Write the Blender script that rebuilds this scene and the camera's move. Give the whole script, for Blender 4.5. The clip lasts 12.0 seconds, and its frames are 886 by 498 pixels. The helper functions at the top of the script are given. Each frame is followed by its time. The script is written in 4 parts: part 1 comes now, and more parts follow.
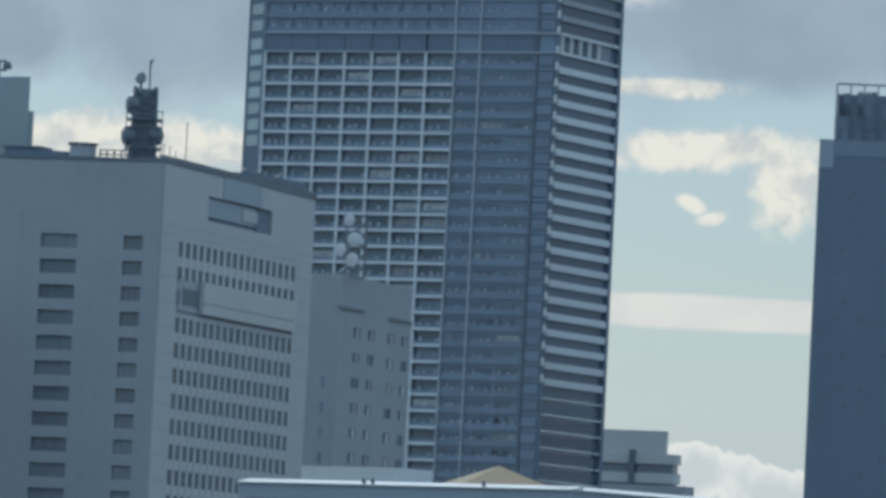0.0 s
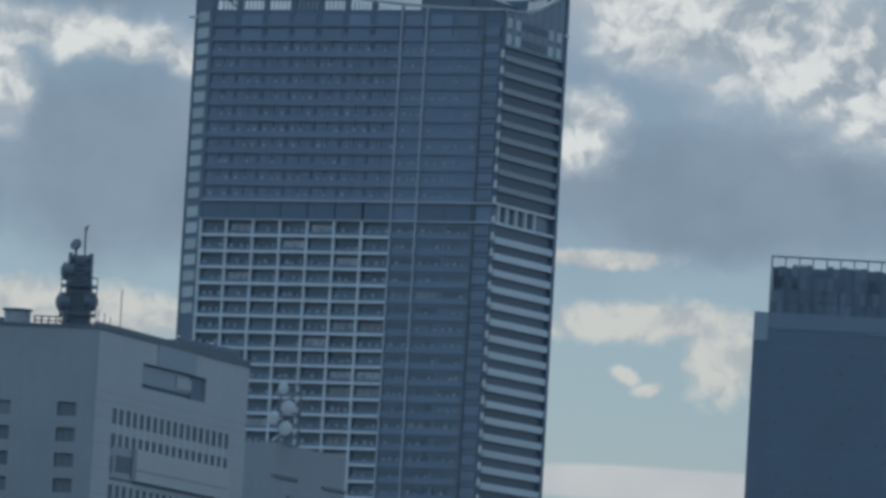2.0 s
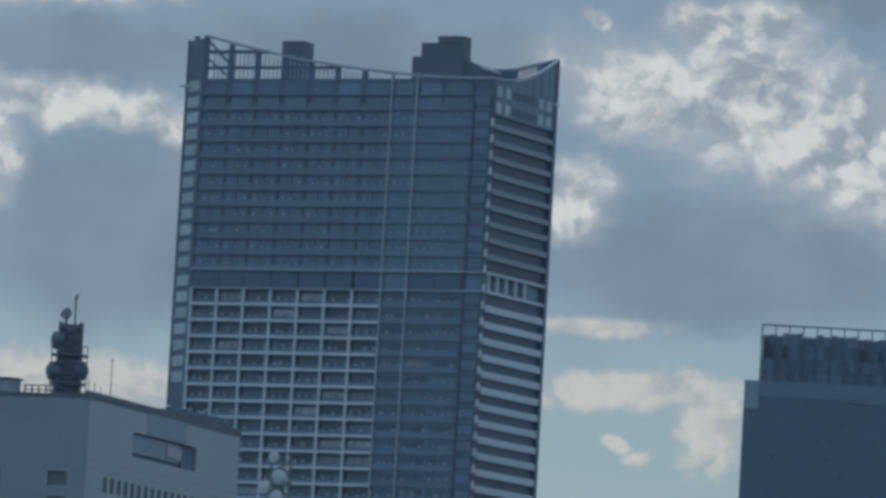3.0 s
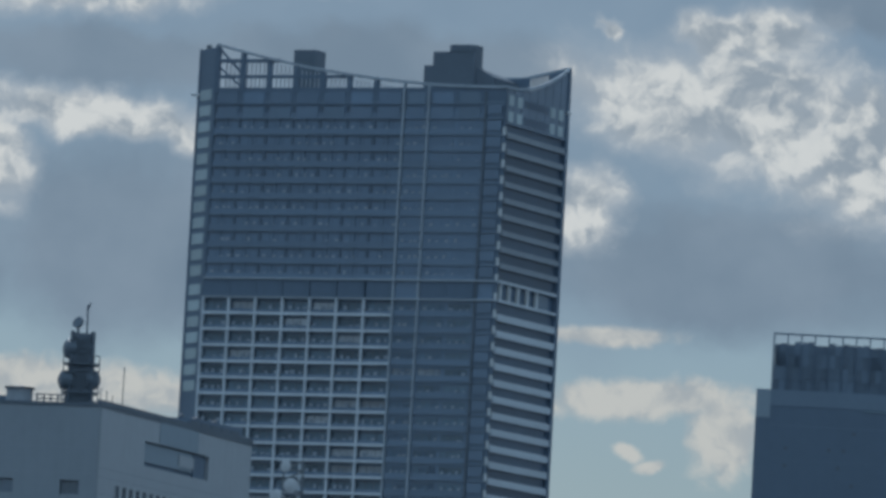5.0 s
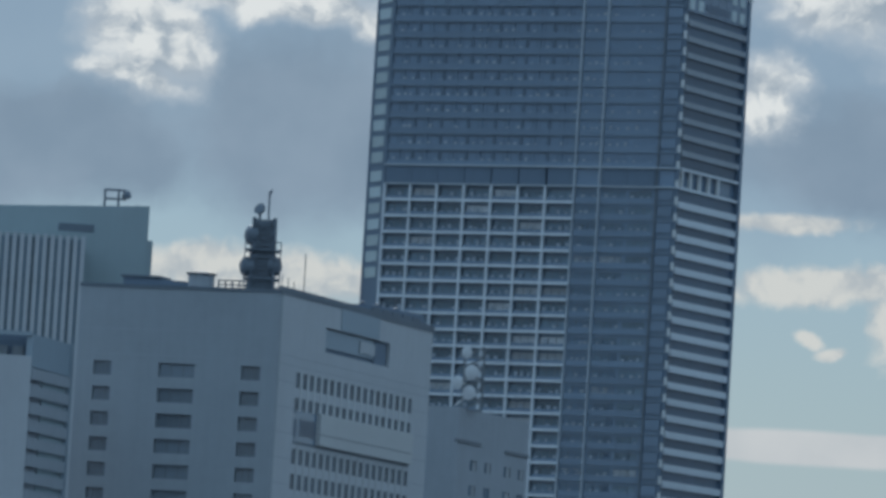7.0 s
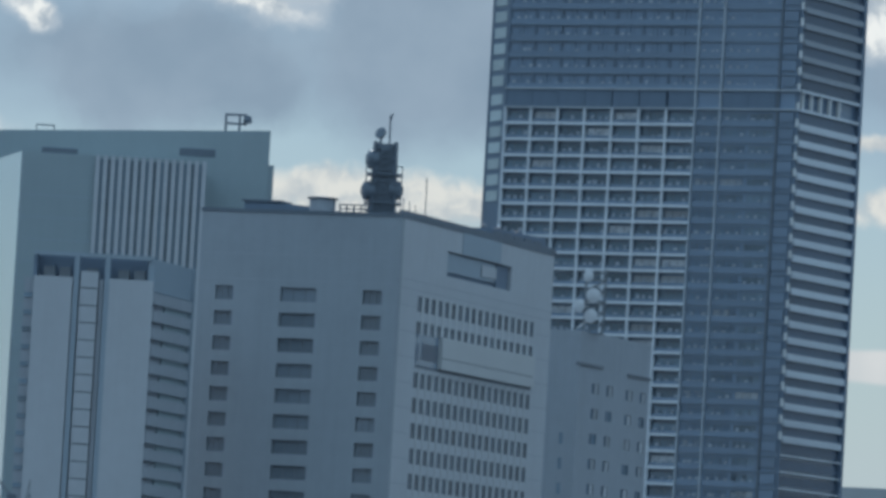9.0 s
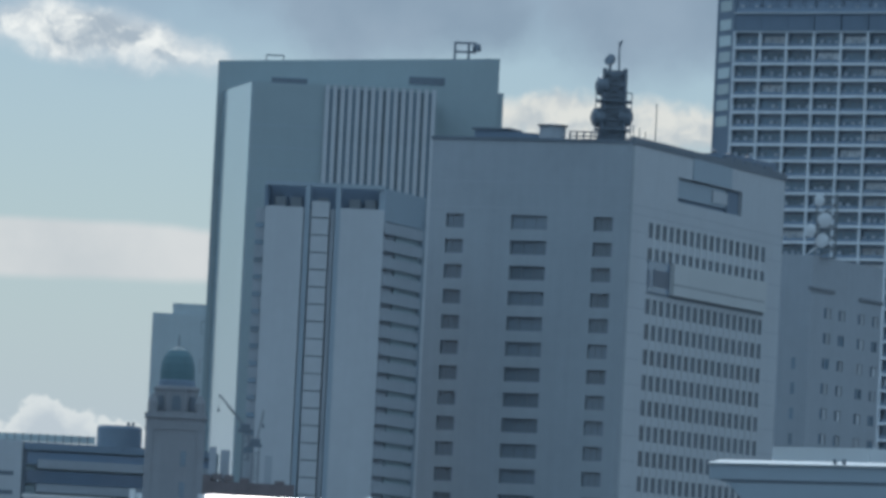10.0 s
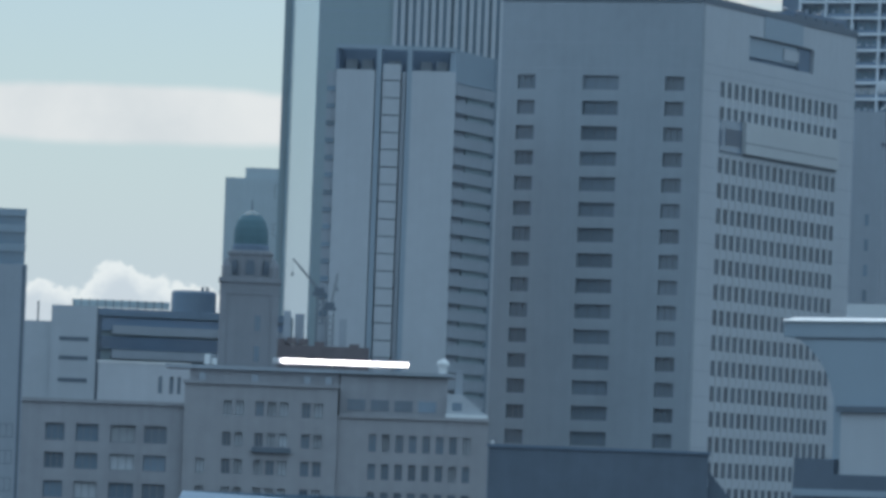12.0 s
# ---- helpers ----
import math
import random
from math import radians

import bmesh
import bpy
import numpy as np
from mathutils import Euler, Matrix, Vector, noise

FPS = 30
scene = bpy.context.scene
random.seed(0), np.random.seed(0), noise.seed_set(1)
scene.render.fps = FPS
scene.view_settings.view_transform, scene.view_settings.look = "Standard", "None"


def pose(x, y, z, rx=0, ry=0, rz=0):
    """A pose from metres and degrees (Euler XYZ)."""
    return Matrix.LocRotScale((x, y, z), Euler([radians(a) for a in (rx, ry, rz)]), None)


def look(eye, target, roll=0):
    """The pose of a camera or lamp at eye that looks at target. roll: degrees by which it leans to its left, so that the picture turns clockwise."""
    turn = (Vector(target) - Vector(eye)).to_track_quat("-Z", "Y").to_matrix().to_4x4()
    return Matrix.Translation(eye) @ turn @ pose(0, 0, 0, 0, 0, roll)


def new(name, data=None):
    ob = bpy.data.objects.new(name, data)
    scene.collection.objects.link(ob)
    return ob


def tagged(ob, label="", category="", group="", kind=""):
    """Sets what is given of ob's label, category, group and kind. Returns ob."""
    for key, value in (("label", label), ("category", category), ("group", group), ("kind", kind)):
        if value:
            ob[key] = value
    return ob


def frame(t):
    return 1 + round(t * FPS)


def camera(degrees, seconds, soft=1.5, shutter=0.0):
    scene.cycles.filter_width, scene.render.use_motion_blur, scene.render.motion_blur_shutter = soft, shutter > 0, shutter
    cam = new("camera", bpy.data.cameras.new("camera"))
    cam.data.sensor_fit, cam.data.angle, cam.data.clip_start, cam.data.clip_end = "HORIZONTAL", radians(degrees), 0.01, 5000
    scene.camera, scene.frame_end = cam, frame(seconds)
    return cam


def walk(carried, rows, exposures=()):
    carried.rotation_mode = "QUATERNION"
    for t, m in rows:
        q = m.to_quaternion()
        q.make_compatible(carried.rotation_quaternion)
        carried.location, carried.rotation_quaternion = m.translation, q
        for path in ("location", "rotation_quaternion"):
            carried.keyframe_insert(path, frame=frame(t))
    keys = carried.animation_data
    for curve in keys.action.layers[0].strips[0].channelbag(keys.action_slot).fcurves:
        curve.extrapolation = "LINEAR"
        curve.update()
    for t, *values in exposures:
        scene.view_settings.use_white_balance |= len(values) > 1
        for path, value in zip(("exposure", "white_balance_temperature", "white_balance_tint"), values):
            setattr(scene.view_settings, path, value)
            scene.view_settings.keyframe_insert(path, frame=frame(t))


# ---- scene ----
# A long lens on a fixed stand beside the harbour, panning over a city skyline.
cam = camera(7.0, 12.0, soft=3.6)
EYE = 8.0
ROWS = [  # seconds, bearing to the right, tilt, clockwise lean of the picture
    (0.0, 4.239, 3.520, 2.841),
    (0.5, 4.514, 3.874, 3.168),
    (1.0, 4.275, 4.085, 3.178),
    (1.5, 4.427, 4.582, 3.282),
    (2.0, 4.686, 4.885, 3.326),
    (2.5, 4.518, 5.320, 3.293),
    (3.0, 4.732, 5.432, 3.266),
    (3.5, 4.788, 5.479, 3.261),
    (3.7, 5.017, 5.643, 3.158),
    (5.3, 4.554, 5.374, 3.251),
    (5.5, 4.534, 5.228, 3.250),
    (6.0, 4.463, 5.134, 3.377),
    (6.5, 3.719, 4.567, 3.532),
    (6.7, 3.511, 4.531, 3.515),
    (8.3, 2.477, 4.211, 3.396),
    (8.5, 2.494, 4.023, 3.327),
    (9.0, 2.324, 3.860, 3.299),
    (9.5, 1.533, 3.607, 3.284),
    (10.0, 0.528, 3.188, 2.817),
    (10.5, 0.951, 2.466, 2.618),
    (11.0, 0.179, 2.190, 2.303),
    (11.5, 0.588, 1.935, 2.182),
    (12.0, -0.000, 2.070, 2.150),
]
walk(
    cam,
    [(t, pose(0, 0, EYE, 90 + tilt, 0, -bearing) @ pose(0, 0, 0, 0, 0, lean)) for t, bearing, tilt, lean in ROWS],
    exposures=[
        (0.0, 0.1, 6100, 10), (1.0, 0.0, 6000, 10), (2.0, -0.34, 5800, 10), (2.5, -0.47, 5750, 10), (6.0, -0.5, 5750, 10), (6.7, -0.33, 5750, 10),
        (8.3, -0.04, 5800, 10), (9.5, -0.02, 5850, 10), (10.3, 0.0, 5800, 10), (11.3, 0.24, 5900, 10), (12.0, 0.2, 5850, 10),
    ],
)

# ---- sky and sun ----
SUN_BEARING, SUN_HEIGHT = -3.0, 38.0
# clouds: bearing, height, half width, half height (degrees), slope
RAGGED = (
    (6.3, 6.78, 0.8, 0.42, -8), (7.1, 6.75, 0.85, 0.56, -12), (7.95, 6.4, 0.62, 0.56, -20), (8.7, 6.2, 0.7, 0.6, 0), (7.0, 7.35, 0.6, 0.22, 8), (5.74, 5.9, 0.3, 0.32, -40),
    (1.75, 6.42, 1.0, 0.19, -6), (2.5, 6.27, 0.3, 0.13, -30), (0.78, 6.1, 0.42, 0.5, 35), (1.45, 7.4, 1.0, 0.22, 0), (3.7, 7.66, 1.3, 0.16, 0), (0.72, 5.72, 0.42, 0.12, -15),
    (-1.12, 5.55, 0.26, 0.14, -20), (-2.35, 4.72, 0.95, 0.2, -6), (5.93, 7.36, 0.08, 0.1, 40), 
)
CREAM = ((5.95, 4.87, 0.62, 0.1, 3), (6.3, 4.39, 1.15, 0.19, 3), (6.95, 4.14, 0.36, 0.4, -30), (6.2, 3.99, 0.15, 0.07, -20), (6.38, 3.89, 0.14, 0.055, 8), (1.75, 4.24, 1.7, 0.25, 0))
BANDS = ((6.4, 3.115, 2.4, 0.17, 0), (-2.6, 3.04, 2.6, 0.29, 0))
HEAPS = ((6.3, 1.86, 0.6, 0.26, 0), (6.95, 1.7, 0.6, 0.24, -10), (-2.5, 1.58, 0.5, 0.3, 0), (-3.2, 1.45, 0.5, 0.26, 0), (-1.95, 1.5, 0.4, 0.24, 0))
GREY = ((7.0, 5.45, 1.9, 0.62, 0), (2.2, 5.4, 1.5, 0.9, 0), (0.1, 5.15, 1.6, 0.6, 0), (4.3, 6.95, 2.0, 0.36, 0), (8.0, 7.62, 0.8, 0.26, 0), (1.9, 6.85, 1.6, 0.28, 0))


def world_sky():
    w = bpy.data.worlds.new("sky")
    scene.world = w
    w.use_nodes = True
    nt = w.node_tree
    N, L = nt.nodes, nt.links

    def node(kind):
        return N.new(kind)

    def calc(op, a, b=None, c=None, kind="ShaderNodeMath"):
        n = node(kind)
        n.operation = op
        for i, v in enumerate((a, b, c)):
            if v is None:
                continue
            if isinstance(v, bpy.types.NodeSocket):
                L.new(v, n.inputs[i])
            else:
                n.inputs[i].default_value = v
        return n.outputs["Value"] if kind == "ShaderNodeMath" or op == "LENGTH" else n.outputs["Vector"]

    def smooth(v, lo, hi, to0=0.0, to1=1.0):
        n = node("ShaderNodeMapRange")
        n.interpolation_type = "SMOOTHSTEP"
        L.new(v, n.inputs["Value"])
        for k, x in (("From Min", lo), ("From Max", hi), ("To Min", to0), ("To Max", to1)):
            n.inputs[k].default_value = x
        return n.outputs["Result"]

    def mix(f, a, b):
        n = node("ShaderNodeMix")
        n.data_type = "RGBA"
        for i, v in ((0, f), (6, a), (7, b)):
            if isinstance(v, bpy.types.NodeSocket):
                L.new(v, n.inputs[i])
            else:
                n.inputs[i].default_value = v
        return n.outputs[2]

    def fbm(vec, scale, detail, rough=0.55, warp=0.0):
        n = node("ShaderNodeTexNoise")
        L.new(vec, n.inputs["Vector"])
        for k, x in (("Scale", scale), ("Detail", detail), ("Roughness", rough), ("Distortion", warp)):
            n.inputs[k].default_value = x
        return n.outputs["Fac"]

    tc = node("ShaderNodeTexCoord")
    sep = node("ShaderNodeSeparateXYZ")
    L.new(tc.outputs["Generated"], sep.inputs[0])
    az = calc("MULTIPLY", calc("ARCTAN2", sep.outputs[0], sep.outputs[1]), 57.2958)
    el = calc("MULTIPLY", calc("ARCSINE", sep.outputs[2]), 57.2958)
    com = node("ShaderNodeCombineXYZ")
    L.new(az, com.inputs[0])
    L.new(el, com.inputs[1])
    flat = com.outputs[0]
    # the open sky
    sky = node("ShaderNodeTexSky")
    sky.sky_type, sky.sun_disc = "NISHITA", False
    sky.sun_elevation, sky.sun_rotation = radians(SUN_HEIGHT), radians(SUN_BEARING)
    sky.air_density, sky.dust_density, sky.ozone_density = 1.0, 0.6, 1.5
    dim = node("ShaderNodeMix")
    dim.data_type, dim.blend_type = "RGBA", "MULTIPLY"
    dim.inputs[0].default_value = 1.0
    L.new(sky.outputs[0], dim.inputs[6])
    dim.inputs[7].default_value = (0.041, 0.0485, 0.0535, 1)
    col = dim.outputs[2]
    # pale haze along the horizon
    col = mix(smooth(el, 0.0, 3.8, 0.85, 0.15), col, (0.445, 0.513, 0.603, 1))
    # bright blue-toned cloud above the view, added to light the camera-facing walls
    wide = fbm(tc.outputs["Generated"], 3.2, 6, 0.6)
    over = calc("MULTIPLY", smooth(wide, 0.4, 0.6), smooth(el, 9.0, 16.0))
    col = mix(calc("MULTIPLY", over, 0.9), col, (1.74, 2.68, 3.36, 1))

    def vec(op, a, b):
        return calc(op, a, b, kind="ShaderNodeVectorMath")

    def bank(rows, where):
        best = None
        for a, e, w_, h_, slope in rows:
            turn = node("ShaderNodeVectorRotate")
            turn.rotation_type = "Z_AXIS"
            L.new(vec("SUBTRACT", where, (a, e, 0)), turn.inputs["Vector"])
            turn.inputs["Angle"].default_value = radians(-slope)
            off = vec("MULTIPLY", turn.outputs[0], (1 / w_, 1 / h_, 0))
            v = calc("SUBTRACT", 1.0, calc("LENGTH", off, kind="ShaderNodeVectorMath"))
            best = v if best is None else calc("SMOOTH_MAX", best, v, 0.25)
        return best

    def wander(scale, amount, detail=5):
        n = node("ShaderNodeTexNoise")
        L.new(flat, n.inputs["Vector"])
        for k, x in (("Scale", scale), ("Detail", detail), ("Roughness", 0.6)):
            n.inputs[k].default_value = x
        return vec("MULTIPLY", vec("SUBTRACT", n.outputs["Color"], (0.5, 0.5, 0.5)), amount)

    drift = wander(1.3, (0.75, 0.5, 0), 7)
    bent = vec("ADD", flat, drift)
    calm = vec("ADD", flat, vec("MULTIPLY", drift, (0.4, 0.3, 0)))
    soft_n = fbm(flat, 0.8, 5, 0.5)
    # relief of the cloud body, brighter on the side that faces the sun
    body = fbm(bent, 1.45, 8, 0.55)
    lee = fbm(vec("ADD", bent, (-0.06, 0.11, 0)), 1.45, 8, 0.55)
    relief = calc("SUBTRACT", body, lee)
    fine = fbm(bent, 4.2, 6, 0.58)
    # smooth grey sheets
    veil = smooth(calc("ADD", el, calc("MULTIPLY", calc("SUBTRACT", soft_n, 0.5), 1.6)), 4.4, 5.4)
    col = mix(calc("MULTIPLY", veil, 0.75), col, mix(smooth(soft_n, 0.35, 0.65), (0.3, 0.385, 0.45, 1), (0.335, 0.42, 0.48, 1)))
    g = calc("ADD", bank(GREY, bent), calc("MULTIPLY", calc("SUBTRACT", body, 0.5), 0.7))
    gcol = mix(smooth(soft_n, 0.35, 0.68), (0.265, 0.335, 0.39, 1), (0.325, 0.395, 0.445, 1))
    col = mix(calc("MULTIPLY", smooth(g, -0.1, 0.5), 0.92), col, gcol)
    # ragged bright banks with grey hollows and glowing rims
    mass = bank(RAGGED, bent)
    ragged = calc("ADD", calc("MULTIPLY", calc("SUBTRACT", body, 0.5), 1.5), calc("MULTIPLY", calc("SUBTRACT", fine, 0.5), 0.7))
    col = mix(calc("MULTIPLY", smooth(calc("ADD", mass, calc("MULTIPLY", ragged, 0.7)), -0.45, 0.35), 0.72), col, (0.62, 0.645, 0.63, 1))
    glow = calc("ADD", calc("MULTIPLY", relief, 5.0), calc("MULTIPLY", calc("SUBTRACT", fine, 0.5), 1.1))
    rcol = mix(smooth(glow, -0.45, 0.45), (0.4, 0.45, 0.47, 1), (0.98, 0.94, 0.82, 1))
    col = mix(calc("MULTIPLY", smooth(calc("ADD", mass, ragged), -0.12, 0.5), 0.85), col, rcol)
    # flatter cream banks lower down
    c = calc("ADD", bank(CREAM, calm), calc("ADD", calc("MULTIPLY", calc("SUBTRACT", body, 0.5), 0.75), calc("MULTIPLY", calc("SUBTRACT", fine, 0.5), 1.0)))
    ccol = mix(smooth(glow, -0.5, 0.4), (0.57, 0.575, 0.535, 1), (0.82, 0.77, 0.65, 1))
    col = mix(calc("MULTIPLY", smooth(c, -0.12, 0.5), 0.88), col, ccol)
    # long level bands
    level = vec("ADD", flat, vec("MULTIPLY", drift, (0.3, 0.06, 0)))
    s = calc("ADD", bank(BANDS, level), calc("MULTIPLY", calc("SUBTRACT", soft_n, 0.5), 0.3))
    scol = mix(smooth(calc("ADD", soft_n, calc("MULTIPLY", body, 0.3)), 0.4, 0.9), (0.62, 0.61, 0.57, 1), (0.78, 0.735, 0.66, 1))
    col = mix(calc("MULTIPLY", smooth(s, 0.05, 0.35), 0.8), col, scol)
    # heaped clouds on the horizon
    h = calc("ADD", bank(HEAPS, vec("ADD", flat, vec("MULTIPLY", drift, (0.35, 0.3, 0)))), calc("MULTIPLY", calc("SUBTRACT", fbm(flat, 4.5, 6, 0.55), 0.5), 1.2))
    hcol = mix(smooth(h, 0.1, 0.75), (0.8, 0.79, 0.71, 1), (0.56, 0.59, 0.58, 1))
    col = mix(calc("MULTIPLY", smooth(h, 0.04, 0.2), 0.8), col, hcol)
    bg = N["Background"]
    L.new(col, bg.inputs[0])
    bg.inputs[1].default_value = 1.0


world_sky()
_sun = bpy.data.lights.new("sun", "SUN")
_sun.energy, _sun.angle, _sun.color = 1.2, radians(2.5), (1.0, 0.92, 0.82)
_a, _h = radians(SUN_BEARING), radians(SUN_HEIGHT)
new("sun", _sun).matrix_world = look((900 * math.sin(_a) * math.cos(_h), 900 * math.cos(_a) * math.cos(_h), 900 * math.sin(_h)), (0, 0, 0))


# ---- materials ----
def material(name, colour, rough=0.8, vary=0.12, grain=0.6, streak=0.0, metal=0.0, bump=0.0, piece=0.0, spec=0.5):
    """A surface in metres: broad stains, fine grain, rain streaks that run down, and a shade of its own for each piece."""
    m = bpy.data.materials.new(name)
    m.use_nodes = True
    nt = m.node_tree
    N, L = nt.nodes, nt.links
    b = N["Principled BSDF"]
    b.inputs["Roughness"].default_value = rough
    b.inputs["Metallic"].default_value = metal
    b.inputs["Specular IOR Level"].default_value = spec
    tc = N.new("ShaderNodeTexCoord")
    fac = None

    def add(f, k):
        nonlocal fac
        s = N.new("ShaderNodeMath")
        s.operation = "MULTIPLY_ADD"
        L.new(f, s.inputs[0])
        s.inputs[1].default_value = k * 2
        if fac is None:
            s.inputs[2].default_value = 1 - k
        else:
            t = N.new("ShaderNodeMath")
            t.operation = "SUBTRACT"
            L.new(fac, t.inputs[0])
            t.inputs[1].default_value = k
            L.new(t.outputs[0], s.inputs[2])
        fac = s.outputs[0]

    def tex(scale, detail, stretch=(1, 1, 1)):
        mp = N.new("ShaderNodeMapping")
        mp.inputs["Scale"].default_value = stretch
        L.new(tc.outputs["Object"], mp.inputs[0])
        n = N.new("ShaderNodeTexNoise")
        n.inputs["Scale"].default_value = scale
        n.inputs["Detail"].default_value = detail
        L.new(mp.outputs[0], n.inputs["Vector"])
        return n.outputs["Fac"]

    add(tex(0.09, 4), vary)
    add(tex(grain, 5), vary * 0.7)
    if streak:
        add(tex(0.8, 4, (1, 1, 0.06)), streak)
    if piece:
        oi = N.new("ShaderNodeObjectInfo")
        add(oi.outputs["Random"], piece)
    mul = N.new("ShaderNodeMix")
    mul.data_type, mul.blend_type = "RGBA", "MULTIPLY"
    mul.inputs[0].default_value = 1
    mul.inputs[6].default_value = (*colour, 1)
    L.new(fac, mul.inputs[7])
    L.new(mul.outputs[2], b.inputs["Base Color"])
    if bump:
        bn = N.new("ShaderNodeBump")
        bn.inputs["Strength"].default_value = bump
        bn.inputs["Distance"].default_value = 0.05
        L.new(tex(2.0, 4), bn.inputs["Height"])
        L.new(bn.outputs[0], b.inputs["Normal"])
    return m


PALE = material("pale_precast_panel", (0.37, 0.4, 0.435), 0.8, 0.1, 0.5, 0.08, bump=0.2)
# office front only: darker tone that paints in its turn from the sun
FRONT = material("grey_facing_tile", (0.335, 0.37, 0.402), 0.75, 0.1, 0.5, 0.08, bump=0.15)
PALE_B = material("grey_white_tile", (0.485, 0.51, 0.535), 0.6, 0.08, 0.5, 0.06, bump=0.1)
WALLP = material("smooth_pale_panel", (0.53, 0.545, 0.545), 0.6, 0.05, 0.4, 0.04)
WHITE = material("white_painted_concrete", (0.72, 0.73, 0.72), 0.75, 0.08, 0.8, 0.08)
BEAM = material("off_white_frame_concrete", (0.69, 0.73, 0.765), 0.8, 0.08, 0.9, 0.06, piece=0.05)
SLAB = material("blue_grey_slab_edge", (0.21, 0.265, 0.33), 0.7, 0.1, 0.8, piece=0.08)
SLATE = material("slate_blue_cladding", (0.155, 0.205, 0.27), 0.55, 0.1, 0.4, 0.05)
STONE = material("tan_stone", (0.37, 0.365, 0.375), 0.9, 0.14, 0.5, 0.1, bump=0.4)
# stone darkened in colour to offset stronger skylight on the tower than on the offices
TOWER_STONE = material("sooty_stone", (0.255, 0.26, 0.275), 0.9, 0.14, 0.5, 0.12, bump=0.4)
STONE_D = material("weathered_stone", (0.355, 0.355, 0.37), 0.9, 0.16, 0.5, 0.14, bump=0.4)
COPPER = material("green_copper", (0.1, 0.175, 0.2), 0.6, 0.14, 0.8, 0.1)
# lifted and blued to stand in for haze over the dark parts
DARK = material("dark_metal", (0.15, 0.18, 0.215), 0.5, 0.15, 0.8, metal=0.2)
STEEL = material("grey_painted_steel", (0.2, 0.22, 0.24), 0.5, 0.12, 0.8, metal=0.2)
# GLASS, GLASS_T, RAIL_G and BEAM: colours lifted to stand in for distance haze
GLASS = material("dark_window_glass", (0.15, 0.215, 0.275), 0.1, 0.2, 0.3, piece=0.3, spec=1.0)
GLASS_T = material("blue_tower_glass", (0.165, 0.23, 0.315), 0.15, 0.2, 0.15, piece=0.25, spec=0.9)
OFFICE_G = material("grey_office_glass", (0.085, 0.115, 0.15), 0.25, 0.15, 0.3, piece=0.25, spec=0.3)
# front windows: base colour lifted to stand in for reflected sky
FRONT_G = material("dull_office_glass", (0.185, 0.22, 0.255), 0.2, 0.2, 0.3, piece=0.25, spec=0.8)
BEAM_B = material("grey_frame_concrete", (0.44, 0.485, 0.53), 0.8, 0.08, 0.9, 0.06)
# darker, low-reflection copy of the tower glass, toned down for recessed strips
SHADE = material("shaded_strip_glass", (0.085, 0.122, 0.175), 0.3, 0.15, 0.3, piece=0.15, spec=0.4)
GOODS = material("mixed_balcony_goods", (0.35, 0.39, 0.44), 0.8, 0.3, 0.7)
RAIL_G = material("smoked_balustrade_glass", (0.18, 0.245, 0.33), 0.15, 0.12, 0.3, piece=0.1, spec=0.9)
TOP_G = material("upper_storey_glass", (0.165, 0.225, 0.295), 0.15, 0.12, 0.3, piece=0.2, spec=0.9)
# pale base colour stands in for sky reflected in the tower panes
PANE_L = material("pale_tinted_glass", (0.46, 0.545, 0.565), 0.15, 0.15, 0.4, piece=0.15, spec=0.9)
MIRROR = material("sky_reflecting_glass", (0.6, 0.69, 0.74), 0.14, 0.06, 0.1, spec=1.0, metal=0.75)
FAR = material("far_pale_cladding", (0.45, 0.51, 0.535), 0.7, 0.08, 0.4, 0.06)
# blinds; colour also lifted to stand in for glints on the stone offices' panes
BLIND = material("pale_blind", (0.5, 0.52, 0.54), 0.7, 0.15, 0.8, piece=0.3)
DISH = material("white_dish_paint", (0.62, 0.64, 0.66), 0.5, 0.06, 1.0)
ZINC = material("bright_zinc_roof", (0.42, 0.41, 0.41), 0.42, 0.08, 0.8, metal=1.0)
ASPHALT = material("asphalt", (0.05, 0.052, 0.055), 0.9, 0.2, 0.1)
SAND = material("sand_coloured_roof_tile", (0.33, 0.25, 0.16), 0.8, 0.12, 1.2)
BLUE = material("blue_grey_panel", (0.325, 0.39, 0.445), 0.5, 0.06, 0.4, 0.03)
TEAL = material("grey_green_curtain_wall", (0.315, 0.38, 0.4), 0.5, 0.06, 0.4, 0.04)
# leaf colour lightened to stand in for haze before the trees
LEAVES = material("leaves", (0.115, 0.15, 0.085), 0.7, 0.3, 1.5, piece=0.25)
BARK = material("bark", (0.11, 0.09, 0.07), 0.9, 0.25, 3.0, 0.2)
BLUE_ROOF = material("pale_blue_roof", (0.2, 0.275, 0.345), 0.95, 0.12, 0.5, 0.08, spec=0.15)
RUST = material("rusty_formwork", (0.19, 0.165, 0.17), 0.9, 0.25, 0.9, 0.15)
# tone varies by panel to stand in for sky glimpsed through mesh
SCREEN = material("weathered_screen_panel", (0.175, 0.22, 0.275), 0.7, 0.22, 0.7, 0.1, piece=0.2)
BRICKD = material("dark_brick_wall", (0.14, 0.17, 0.21), 0.85, 0.18, 0.6, 0.1)


